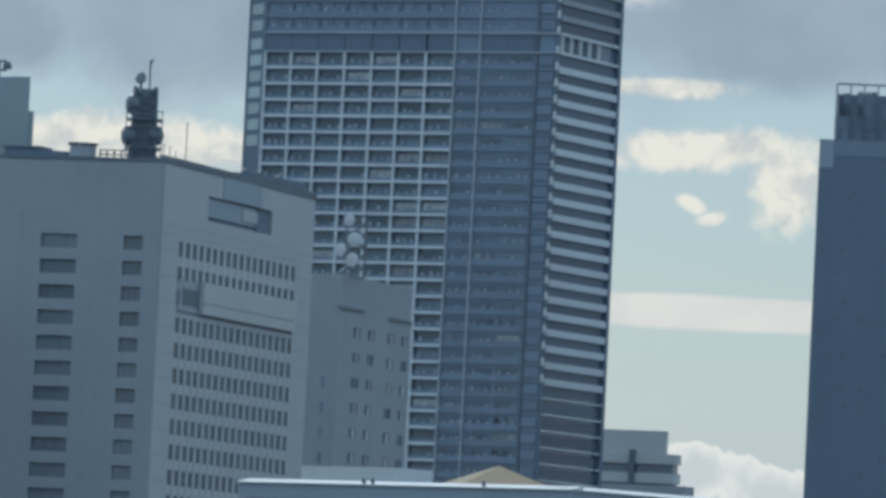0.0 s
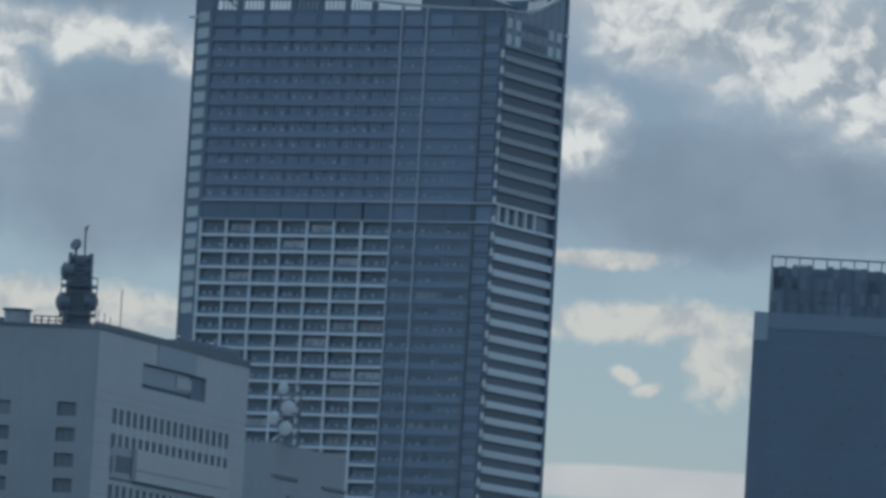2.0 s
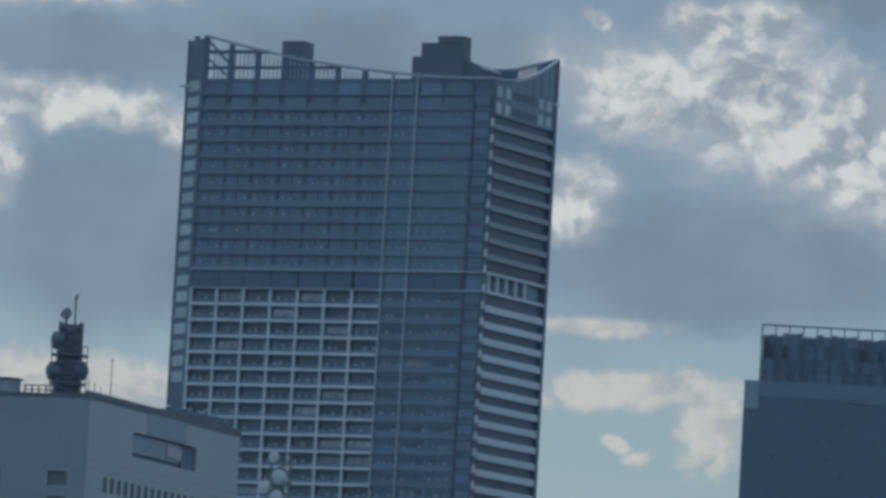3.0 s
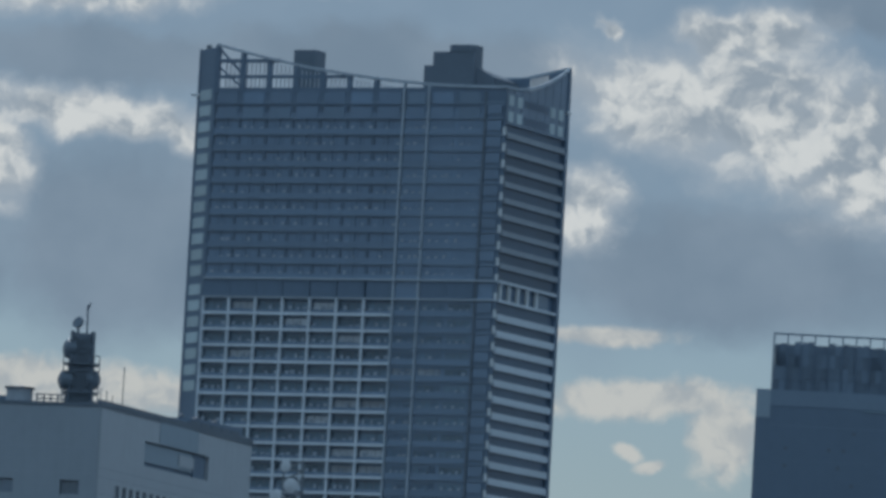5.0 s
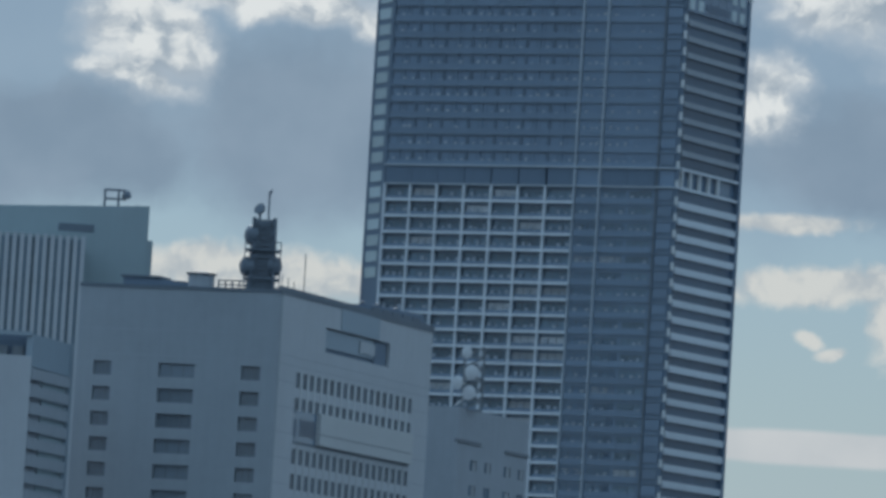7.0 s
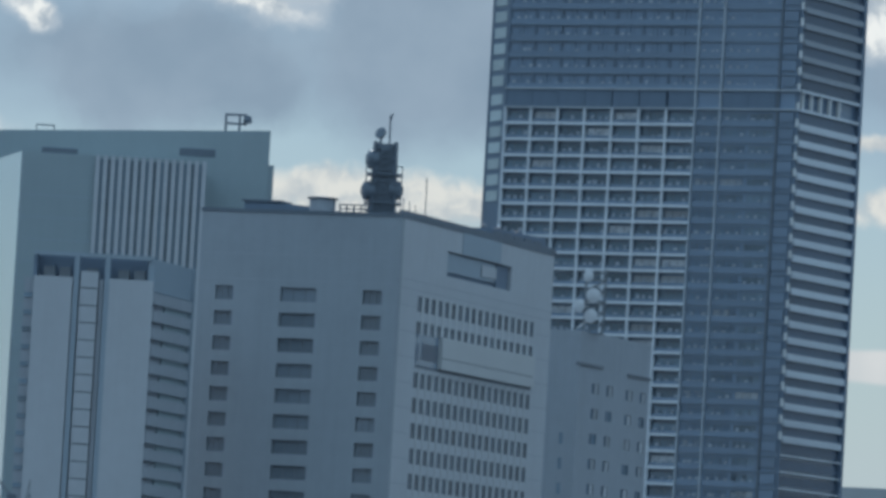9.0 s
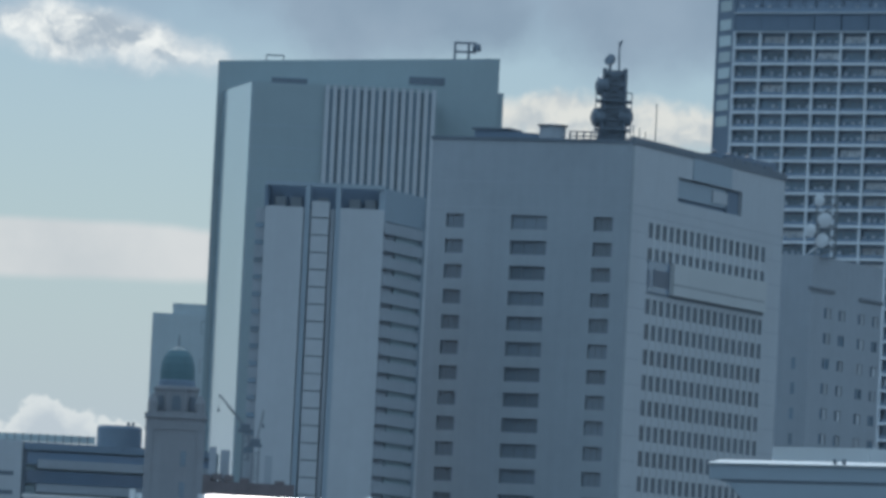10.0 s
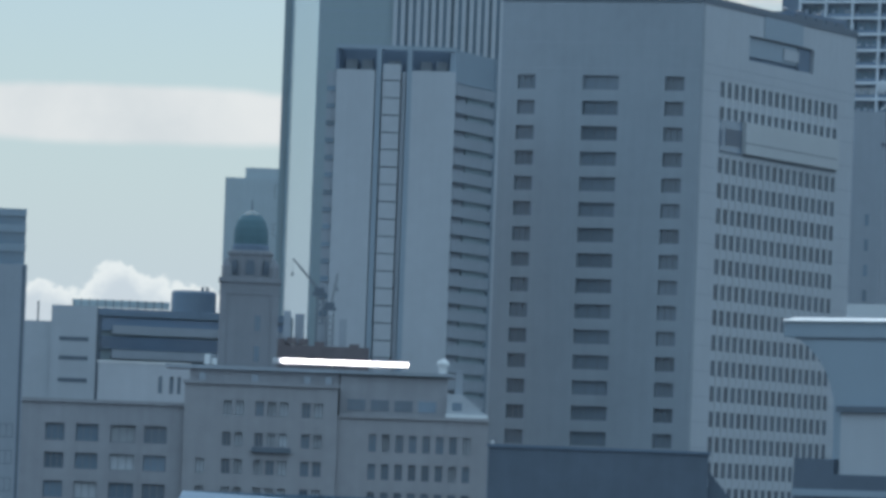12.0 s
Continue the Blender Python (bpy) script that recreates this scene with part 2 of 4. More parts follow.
# ---- building blocks ----
def box(bm, x0, x1, y0, y1, z0, z1):
    v = [bm.verts.new(c) for c in ((x0, y0, z0), (x1, y0, z0), (x1, y1, z0), (x0, y1, z0), (x0, y0, z1), (x1, y0, z1), (x1, y1, z1), (x0, y1, z1))]
    for f in ((3, 2, 1, 0), (4, 5, 6, 7), (0, 1, 5, 4), (1, 2, 6, 5), (2, 3, 7, 6), (3, 0, 4, 7)):
        bm.faces.new([v[i] for i in f])
    return bm


def boxes(*rows):
    bm = bmesh.new()
    for r in rows:
        box(bm, *r)
    return bm


def prism(bm, outline, z0, z1):
    """A solid on a plan outline (anticlockwise); z1: a height, or a height for each corner."""
    n = len(outline)
    tops = z1 if isinstance(z1, (list, tuple)) else [z1] * n
    lo = [bm.verts.new((x, y, z0)) for x, y in outline]
    hi = [bm.verts.new((x, y, t)) for (x, y), t in zip(outline, tops)]
    bm.faces.new(lo[::-1])
    bm.faces.new(hi)
    for i in range(n):
        j = (i + 1) % n
        bm.faces.new((lo[i], lo[j], hi[j], hi[i]))
    return bm


def lathe(bm, profile, sides=24, cx=0.0, cy=0.0, turn=0.0):
    """A turned solid from (radius, height) rows, bottom first."""
    rings = []
    for r, z in profile:
        rings.append([bm.verts.new((cx + r * math.cos(turn + 2 * math.pi * i / sides), cy + r * math.sin(turn + 2 * math.pi * i / sides), z)) for i in range(sides)])
    for a, b in zip(rings, rings[1:]):
        for i in range(sides):
            j = (i + 1) % sides
            bm.faces.new((a[i], a[j], b[j], b[i]))
    bm.faces.new(rings[0][::-1])
    bm.faces.new(rings[-1])
    return bm


def rod(bm, p, q, r=0.1):
    """A square bar from p to q."""
    p, q = Vector(p), Vector(q)
    t = (q - p).to_track_quat("Z", "Y").to_matrix()
    n = (q - p).length
    ends = []
    for z in (0, n):
        ends.append([bm.verts.new(p + t @ Vector((sx * r, sy * r, z))) for sx, sy in ((-1, -1), (1, -1), (1, 1), (-1, 1))])
    bm.faces.new(ends[0][::-1])
    bm.faces.new(ends[1])
    for i in range(4):
        j = (i + 1) % 4
        bm.faces.new((ends[0][i], ends[0][j], ends[1][j], ends[1][i]))
    return bm


def part(name, bm, mat, parent, label="", at=None):
    me = bpy.data.meshes.new(name)
    bm.to_mesh(me)
    bm.free()
    for m in mat if isinstance(mat, tuple) else (mat,):
        me.materials.append(m)
    ob = new(name, me)
    ob.parent = parent
    if at is not None:
        ob.matrix_basis = at
    if label:
        ob["label"] = label
    return ob


def again(ob, at):
    """One more piece on the same mesh."""
    o = new(ob.name.split(".")[0], ob.data)
    o.parent = ob.parent
    o.matrix_basis = at
    if "label" in ob:
        o["label"] = ob["label"]
    return o


def row_of(name, bm, mat, parent, places, label=""):
    """Alike pieces on one mesh, at each of the poses."""
    first = part(name, bm, mat, parent, label, places[0])
    return [first] + [again(first, m) for m in places[1:]]


def spot(x, y, z):
    return Matrix.Translation((x, y, z))


def stand(name, bearing, distance, turn, label, category):
    """An Empty at the foot of a building's near corner; turn: degrees by which its front swings away to the left."""
    a = radians(bearing)
    e = new(name)
    e.matrix_world = pose(math.sin(a) * distance, math.cos(a) * distance, 0, 0, 0, -bearing - turn)
    return tagged(e, label, category)


def thing_on(parent, name, x, y, z, label, category, rz=0):
    """An Empty of its own at a place given in a building's axes."""
    e = new(name)
    e.matrix_world = parent.matrix_world @ pose(x, y, z, 0, 0, rz)
    return tagged(e, label, category)


SIDE = pose(0, 0, 0, 0, 0, 90)  # from a front's axes (along, in, up) to those of the side that turns the right-hand corner


def pane(w, h, bars=1):
    """A window as one sheet: glass (first material) set back in a thin frame with bars (second); its lower left corner is the origin."""
    bm = bmesh.new()
    t, made = 0.09, {}

    def at(x, d, z):
        k = (round(x, 4), d, round(z, 4))
        if k not in made:
            made[k] = bm.verts.new((x, d, z))
        return made[k]

    xs = []
    for i in range(bars + 2):
        u = (w - t) * i / (bars + 1)
        xs += [u, u + t]
    zs = [0, t, h - t, h]
    glazed = {(i, 1) for i in range(1, len(xs) - 1, 2)}
    for i in range(len(xs) - 1):
        for j in range(3):
            hole = (i, j) in glazed
            d = 0.08 if hole else 0.0
            x0, x1, z0, z1 = xs[i], xs[i + 1], zs[j], zs[j + 1]
            bm.faces.new((at(x0, d, z0), at(x1, d, z0), at(x1, d, z1), at(x0, d, z1))).material_index = 0 if hole else 1
            if hole:
                for (xa, za), (xb, zb) in (((x0, z0), (x1, z0)), ((x1, z0), (x1, z1)), ((x1, z1), (x0, z1)), ((x0, z1), (x0, z0))):
                    bm.faces.new((at(xa, 0.0, za), at(xb, 0.0, zb), at(xb, d, zb), at(xa, d, za))).material_index = 1
    return bm


def facade(parent, at, u0, u1, z0, z1, cols, rows, wall, depth=0.8, setback=0.45, glass=GLASS, frame_mat=STEEL, bars=1, name="wall", skip=(), blinds=0.0, pale=(), seed=1):
    """A wall with real openings, and a window in each. cols: (left, right); rows: (bottom, top), lowest first; skip: (column, row) left closed."""
    rng = random.Random(seed)
    bm = bmesh.new()
    z = z0
    for j, (a, b) in enumerate(rows):
        box(bm, u0, u1, 0, depth, z, a)
        u = u0
        for i, (c, d) in enumerate(cols):
            if (i, j) in skip:
                continue
            box(bm, u, c, 0, depth, a, b)
            u = d
        box(bm, u, u1, 0, depth, a, b)
        z = b
    box(bm, u0, u1, 0, depth, z, z1)
    w = part(name, bm, wall, parent, at=at)
    kinds = {}
    for j, (a, b) in enumerate(rows):
        for i, (c, d) in enumerate(cols):
            if (i, j) in skip:
                continue
            lit = rng.random() < (0.85 if i in pale else blinds)
            key = (round(d - c, 2), round(b - a, 2), lit)
            m = at @ spot(c, setback, a)
            if key in kinds:
                again(kinds[key], m)
            else:
                kinds[key] = part("window", pane(d - c, b - a, bars), (BLIND if lit else glass, frame_mat), parent, "window with a pale blind drawn" if lit else "", m)
    return w


def spaced(first, pitch, count, size):
    return [(first + i * pitch, first + i * pitch + size) for i in range(count)]


# ---- ground ----
tagged(part("ground", boxes((-5000, 5000, -3000, 5000, -0.5, 0)), ASPHALT, None), "grey asphalt city ground", "ground", kind="structure")

# ---- the tall apartment tower ----
FLOOR, BAND0, BAND1 = 3.575, 148.3, 152.5
tower = stand("apartment_tower", 5.073, 1567, 25.5, "slate-blue glass apartment tower with a white balcony grid and swept crown", "tower")
OUT = ((-0.9, 1.0), (-0.9, 31.6), (-78.5, 31.6), (-78.5, 5.9), (-71.4, 1.0))
part("core_wall", prism(bmesh.new(), [(x, y) for x, y in OUT], 0, 194.2), GLASS_T, tower)
part("window_wall", boxes((-71.4, -25.2, 0.42, 1.05, BAND1, 193.8)), GLASS_T, tower)
part("window_wall", boxes((-24.6, -0.95, 0.42, 1.05, 48, 193.8)), GLASS_T, tower)
LOW = [BAND0 - FLOOR * k for k in range(1, 28)]  # floor levels under the plant storey
HIGH = [BAND1 + FLOOR * k for k in range(12)]
COLS = (-71.6, -65.2, -58.6, -51.9, -45.2, -38.6, -31.9, -24.9, -18.8)
# podium floors out of sight behind the nearer roofs
part("podium_wall", boxes((-71.8, 0, 0, 0.95, 0, 50), (-0.85, 0, 1.0, 32, 0, 50)), SLATE, tower)
# balcony slabs with smoked balustrades
ALL = LOW + [BAND0] + HIGH
row_of("balcony_slab", boxes((-71.7, -0.1, 0.05, 1.05, -0.36, 0)), SLAB, tower, [spot(0, 0, z) for z in ALL])
row_of("balustrade", boxes((-71.5, -25.2, 0.1, 0.16, 0.02, 1.15)), RAIL_G, tower, [spot(0, 0, z) for z in HIGH[:-1]])
row_of("short_balustrade", boxes((-24.6, -19.1, 0.1, 0.16, 0.02, 1.2), (-18.5, -5.3, 0.1, 0.16, 0.02, 1.2)), RAIL_G, tower, [spot(0, 0, z) for z in LOW + HIGH[:-1]])
row_of("grid_balustrade", boxes((-71.4, -25.2, 0.25, 0.3, 0.02, 1.0)), RAIL_G, tower, [spot(0, 0, z) for z in LOW])
# the white grid under the plant storey
row_of("grid_beam", boxes((-71.9, -24.7, -0.22, 0.2, -0.34, 0.28)), BEAM, tower, [spot(0, 0, z) for z in LOW])
row_of("grid_column", boxes((-0.27, 0.27, -0.25, 0.6, 48, BAND0)), BEAM, tower, [spot(x, 0, 0) for x in COLS[:7]])
row_of("tall_column", boxes((-0.22, 0.22, -0.28, 0.7, 48, 196)), BEAM_B, tower, [spot(x, 0, 0) for x in COLS[7:]])
row_of("partition", boxes((-0.08, 0.08, 0.2, 0.5, BAND1, 193.5)), SLATE, tower, [spot(x, 0, 0) for x in COLS[1:7]])
row_of("half_partition", boxes((-0.06, 0.06, 0.17, 0.42, BAND1, 190.5)), SLATE, tower, [spot((a + b) / 2, 0, 0) for a, b in zip(COLS[:7], COLS[1:8])])
part("dark_groove", boxes((-5.3, -4.7, -0.02, 0.4, 50, 194)), DARK, tower)
# living-room windows of the grid floors
BAYS = [(COLS[i] + 0.5, COLS[i + 1] - COLS[i] - 1.0) for i in range(7)] + [(-24.2, 4.8), (-18.0, 5.6), (-11.6, 5.6)]
rng = random.Random(4)
kinds = {}
for z in LOW:
    for u, w in BAYS:
        lit = rng.random() < 0.12
        key = (round(w, 2), lit)
        m = spot(u, 0.86 if u < -25 else 0.34, z + 0.15)
        if key in kinds:
            again(kinds[key], m)
        else:
            kinds[key] = part("window", pane(w, 2.5, 2), (BLIND if lit else GLASS, STEEL), tower, "window with a pale curtain drawn" if lit else "", m)
bm = bmesh.new()
for z in HIGH[:-1]:
    for u, w in BAYS:
        for k in range(3):
            box(bm, u + w * k / 3 + 0.1, u + w * (k + 1) / 3 - 0.1, 0.36, 0.44, z + 0.15, z + 2.6)
tagged(part("upper_glazing", bm, GLASS_T, tower), kind="stuff")
# air conditioners, tables and washing on the balconies
bm = bmesh.new()
for z in LOW + HIGH[:-2]:
    for u, w in BAYS:
        for k in range(3):
            if rng.random() < 0.7:
                c = u + w * (k + rng.uniform(0.15, 0.6)) / 3
                wide = rng.uniform(0.5, 1.0)
                y0 = rng.uniform(0.18, 0.24) if u > -25 or z > BAND0 else rng.uniform(0.32, 0.45)
                box(bm, c, c + wide, y0, y0 + 0.22, z + rng.choice((0.01, 0.9)), z + rng.uniform(1.25, 2.0))
tagged(part("balcony_clutter", bm, GOODS, tower, "small pale goods standing on the balconies"), kind="stuff")
# corner bays beside the groove
CORNER = LOW + HIGH[:-1]
row_of("corner_pane", boxes((-4.5, -0.9, 0.0, 0.12, 0.75, 2.9)), RAIL_G, tower, [spot(0, -0.05, z) for z in CORNER])
row_of("corner_block", boxes((-0.4, 0.12, -0.14, 0.45, -0.2, 1.5)), WHITE, tower, [spot(0, 0, z) for z in ALL if 74 < z < 188], "white corner block")
part("corner_post", boxes((-0.6, -0.05, 0.02, 0.6, 50, 194)), SLATE, tower)
# plant storey
row_of("plant_panel", boxes((0.06, 6.5, 0.1, 0.5, BAND0 + 0.3, BAND1 - 0.3)), SLATE, tower, [spot(x, 0, 0) for x in (-71.6, -65.1, -58.6, -52.0, -45.3, -38.6, -31.6, -18.5, -12.0)])
row_of("plant_rim", boxes((-71.9, 0.1, -0.3, 0.5, -0.24, 0.16)), BEAM_B, tower, [spot(0, 0, BAND0), spot(0, 0, BAND1)])
row_of("side_rim", boxes((1.2, 31.2, -0.1, 0.5, -0.3, 0.35)), BEAM, tower, [SIDE @ spot(0, 0, BAND0), SIDE @ spot(0, 0, BAND1)])
row_of("plant_post", boxes((-0.36, 0.36, 0.02, 0.6, BAND0 + 0.35, BAND1 - 0.3)), WHITE, tower, [SIDE @ spot(y, 0, 0) for y in (2.6, 7.1, 11.7, 16.5, 21.3)])
# the narrow side: white parapet bands over dark window strips
row_of("parapet_band", boxes((1.3, 31.2, -0.05, 0.6, -0.78, 0.72)), BEAM, tower, [SIDE @ spot(0, 0, z) for z in LOW if z > 75])
row_of("upper_band", boxes((1.3, 31.2, -0.05, 0.6, -0.7, 0.55)), PALE, tower, [SIDE @ spot(0, 0, z) for z in HIGH[1:] if z < 188])
row_of("thin_band", boxes((0.6, 31.6, -0.05, 0.6, -0.15, 0.2)), BEAM, tower, [SIDE @ spot(0, 0, z) for z in ALL if z < 75])
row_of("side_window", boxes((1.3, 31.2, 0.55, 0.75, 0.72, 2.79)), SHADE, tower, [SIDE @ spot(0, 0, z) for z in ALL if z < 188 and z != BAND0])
part("corner_pier", boxes((31.2, 32.6, -0.15, 0.9, 0, 203)), SLATE, tower, at=SIDE)
row_of("white_ledge", boxes((0, 2.2, -0.3, 0.4, 0, 0.5)), WHITE, tower, [SIDE @ spot(30.9, 0, 193.0), spot(-80.0, 4.6, 193.6)])
# slanting corner with pale panes
CH = pose(-78.8, 5.2, 0, 0, 0, math.degrees(math.atan2(-5.2, 7.0)))
part("slant_wall", boxes((0, 8.7, 0.05, 1.2, 0, 204)), SLATE, tower, at=CH)
row_of("slant_pane", boxes((1.4, 7.2, -0.05, 0.2, 0.55, 2.9)), PANE_L, tower, [CH @ spot(0, 0, z) for z in ALL if z > 124 and z < 192], "glass pane with reflected sky in its pale colour")
part("slant_edge", boxes((0, 0.5, -0.12, 0.05, 0, 204.2)), SLAB, tower, at=CH)
# the crown: a swept rim on posts, falling from both ends


def rim_front(x):
    return 195.0 + 9.4 * (x / 71.2) ** 2


def rim_side(y):
    return 195.0 + 8.3 * (y / 32.0) ** 2


def rim_back(x):
    return max(200.9, 203.2 + 0.21 * x)


bm = bmesh.new()
pts = [(-71.6 + i * 71.6 / 24, 0.1, rim_front(-71.6 + i * 71.6 / 24)) for i in range(25)]
for p, q in zip(pts, pts[1:]):
    rod(bm, p, q, 0.3)
part("crown_rim", bm, BEAM_B, tower)
bm = bmesh.new()
pts = [(0.0, i * 32 / 16, rim_side(i * 32 / 16)) for i in range(17)]
for p, q in zip(pts, pts[1:]):
    rod(bm, p, q, 0.3)
part("crown_rim", bm, BEAM_B, tower)
bm = bmesh.new()
pts = [(-i * 1.5, 31.8, rim_back(-i * 1.5)) for i in range(13)]
for p, q in zip(pts, pts[1:]):
    rod(bm, p, q, 0.34)
part("crown_rim", bm, BEAM_B, tower)
for x in COLS[:7]:
    part("crown_post", boxes((x - 0.55, x + 0.55, 0, 0.9, 193.8, rim_front(x))), SLATE, tower)
row_of("crown_beam", boxes((-71.5, -56, 0.1, 0.6, 200.5, 201.3)), SLATE, tower, [spot(0, 0, 0)])
row_of("crown_beam", boxes((-71.5, -38, 0.1, 0.6, 197.0, 197.7)), SLATE, tower, [spot(0, 0, 0)])
part("crown_brace", rod(rod(bmesh.new(), (-71.2, 0.4, 203.5), (-65.3, 0.4, 198.0), 0.25), (-71.2, 0.4, 199.5), (-65.3, 0.4, 195.0), 0.2), SLATE, tower)
part("crown_fence", boxes(*[(x, x + 0.22, 3.2, 3.4, 194, min(rim_front(x) - 0.8, 201.0)) for x in [-71 + 1.05 * i for i in range(44)] if rim_front(x) > 196.6]), PALE_B, tower)
part("roof_deck", prism(bmesh.new(), [(x, y) for x, y in OUT], 194.2, 194.6), SLAB, tower)
part("parapet", boxes((-71.6, -0.2, 0.1, 0.6, 191.0, 194.9)), SLATE, tower)
# tall panes of the two top storeys, between dark columns
for z in (187.9, 191.3):
    for u, w in BAYS:
        part("top_pane", boxes((u + 0.25, u + w - 0.25, 0.0, 0.12, z, z + 2.55)), rng.choice((TOP_G, GLASS_T, RAIL_G)), tower)
bm = bmesh.new()
for xa, xb in ((-18.0, -9.4), (-4.6, -0.2)):
    prism(bm, ((xa, 31.2), (xb, 31.2), (xb, 31.5), (xa, 31.5)), 194.2, [rim_back(x) - 0.2 for x in (xa, xb, xb, xa)])
part("back_screen", bm, SLATE, tower)
for i in range(6):
    x = -8.8 + 0.75 * i
    part("screen_slat", boxes((x, x + 0.2, 31.2, 31.5, 194.2, rim_back(x) - 0.2)), STEEL, tower)
part("roof_ramp", prism(bmesh.new(), ((-15.2, 16), (-11.8, 18), (-11.8, 30), (-15.2, 30)), 194.6, (201.4, 199.5, 199.5, 201.0)), DARK, tower)
part("rim_lamp", boxes((-76.6, -75.6, 4.0, 4.6, 204.0, 205.0)), STEEL, tower)
# flat dark sheets that paint in the shade of two balcony recesses
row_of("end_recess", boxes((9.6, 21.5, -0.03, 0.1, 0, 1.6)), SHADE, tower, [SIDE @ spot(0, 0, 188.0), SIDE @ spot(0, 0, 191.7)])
# glazed end under the side rim
bm = bmesh.new()
for i in range(8):
    a, b = i * 4.0, i * 4.0 + 3.8
    lo = 187.0
    v = [bm.verts.new((u, d, z)) for d in (0.05, 0.3) for u, z in ((a, lo), (b, lo), (b, rim_side(b) - 0.5), (a, rim_side(a) - 0.5))]
    for f in ((0, 1, 2, 3), (7, 6, 5, 4), (0, 4, 5, 1), (1, 5, 6, 2), (2, 6, 7, 3), (3, 7, 4, 0)):
        bm.faces.new([v[k] for k in f])
part("end_glazing", bm, GLASS_T, tower, at=SIDE)
row_of("end_pane", boxes((0, 2.6, -0.06, 0.1, 0, 2.3)), PANE_L, tower, [SIDE @ spot(y, 0, z) for z in (187.6, 191.2) for y in (1.2, 5.6, 22.8, 27.0)], "pale glass pane with painted-in sky reflection")
row_of("plant_house", boxes((-59.8, -54.2, 14, 18.6, 194, 205.2)), DARK, tower, [spot(0, 0, 0)])
part("plant_house", prism(boxes((-27.3, -15.2, 14, 18.8, 194, 201.7), (-25.4, -15.3, 14.4, 18.6, 201.7, 204.8)), [(-20.9, 14.2), (-16.6, 14.2), (-15.2, 15.4), (-15.2, 18.4), (-21.6, 18.4), (-21.6, 14.8)], 204.8, 206.3), DARK, tower)

# ---- the office block with the radio mast ----
ROW = [(79.4 - 4.26 * k, 81.75 - 4.26 * k) for k in range(17)][::-1]
police = stand("office_block", 1.986, 1204, 20, "pale grey concrete office block with a blind upper wall", "building")
# front wall darker than the side: the shade is in the FRONT colour
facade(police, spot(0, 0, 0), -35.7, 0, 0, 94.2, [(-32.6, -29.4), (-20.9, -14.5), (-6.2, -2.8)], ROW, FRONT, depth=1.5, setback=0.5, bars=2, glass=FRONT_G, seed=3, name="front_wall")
top = len(ROW) - 1
W18 = spaced(10.1, 3.44, 18, 2.05)
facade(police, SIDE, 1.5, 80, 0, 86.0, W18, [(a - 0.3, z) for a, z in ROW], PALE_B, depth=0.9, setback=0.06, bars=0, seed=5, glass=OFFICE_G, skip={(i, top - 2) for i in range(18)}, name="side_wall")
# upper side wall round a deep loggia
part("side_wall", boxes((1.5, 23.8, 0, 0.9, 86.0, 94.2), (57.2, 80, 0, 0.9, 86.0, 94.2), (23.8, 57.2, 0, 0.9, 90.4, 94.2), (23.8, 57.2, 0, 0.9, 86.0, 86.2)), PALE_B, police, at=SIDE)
part("loggia", boxes((23.8, 57.2, 4.0, 4.4, 86.2, 90.4), (23.8, 57.2, 0.9, 4.4, 85.9, 86.2), (23.8, 24.2, 0.9, 4.0, 86.2, 90.4), (56.8, 57.2, 0.9, 4.0, 86.2, 90.4), (23.8, 57.2, 0.9, 4.4, 90.4, 90.8)), BLUE, police, at=SIDE)
# dark sheet that paints in the shade at the recess end
part("loggia_shade", boxes((50.4, 56.7, 0.5, 0.7, 86.3, 90.3)), SLATE, police, "dark sheet for the shade at the far end of the loggia", SIDE)
part("loggia_glass", boxes((24.4, 50.0, 0.5, 0.62, 87.0, 90.2)), BLUE, police, "blue-grey loggia screen", SIDE)
# pale sheet that paints in a bright reflection inside the loggia
part("loggia_panel", boxes((42.5, 50.2, 0.3, 0.45, 87.6, 89.6)), PALE_B, police, "small pale sheet for the bright reflection in the loggia", SIDE)
part("wall_panel", boxes((31, 51.0, -0.12, 0.02, 90.5, 94.2)), BLUE, police, at=SIDE)
part("sign_panel", boxes((21.8, 70.6, -0.7, 0.3, 70.2, 75.6)), WALLP, police, "smooth pale wall panel with a shadow joint", SIDE)
row_of("panel_joint", boxes((0, 0.8, -0.74, -0.68, 71.9, 72.2)), STEEL, police, [SIDE @ spot(22 + 1.6 * i, 0, 0) for i in range(30)])
part("corner_window", boxes((10.6, 21.4, -0.06, 0.4, 70.2, 75.4)), GLASS_T, police, at=SIDE)
part("corner_glass", boxes((13.2, 21.2, -0.12, 0.3, 71.2, 74.0)), SHADE, police, at=SIDE)
part("corner_glass", boxes((10.3, 11.6, -0.12, 0.3, 71.0, 73.8)), SHADE, police, at=SIDE)
row_of("side_joint", boxes((0, 8.2, -0.03, 0.05, 0, 0.12)), PALE, police, [SIDE @ spot(y, 0, 84.0 - 4.26 * k) for k in range(1, 17) for y in (1.5, 71.7)])
row_of("side_joint", boxes((1.5, 80, -0.03, 0.05, 0, 0.1)), PALE, police, [SIDE @ spot(0, 0, z) for z in (84.1, 82.6)])
row_of("rib", boxes((0, 0.4, -0.06, 0.05, 12.0, 69.6)), WALLP, police, [SIDE @ spot(12.62 + 3.44 * i, 0, 0) for i in range(17)])
row_of("short_rib", boxes((0, 0.4, -0.06, 0.05, 75.8, 81.9)), WHITE, police, [SIDE @ spot(12.62 + 3.44 * i, 0, 0) for i in range(17)])
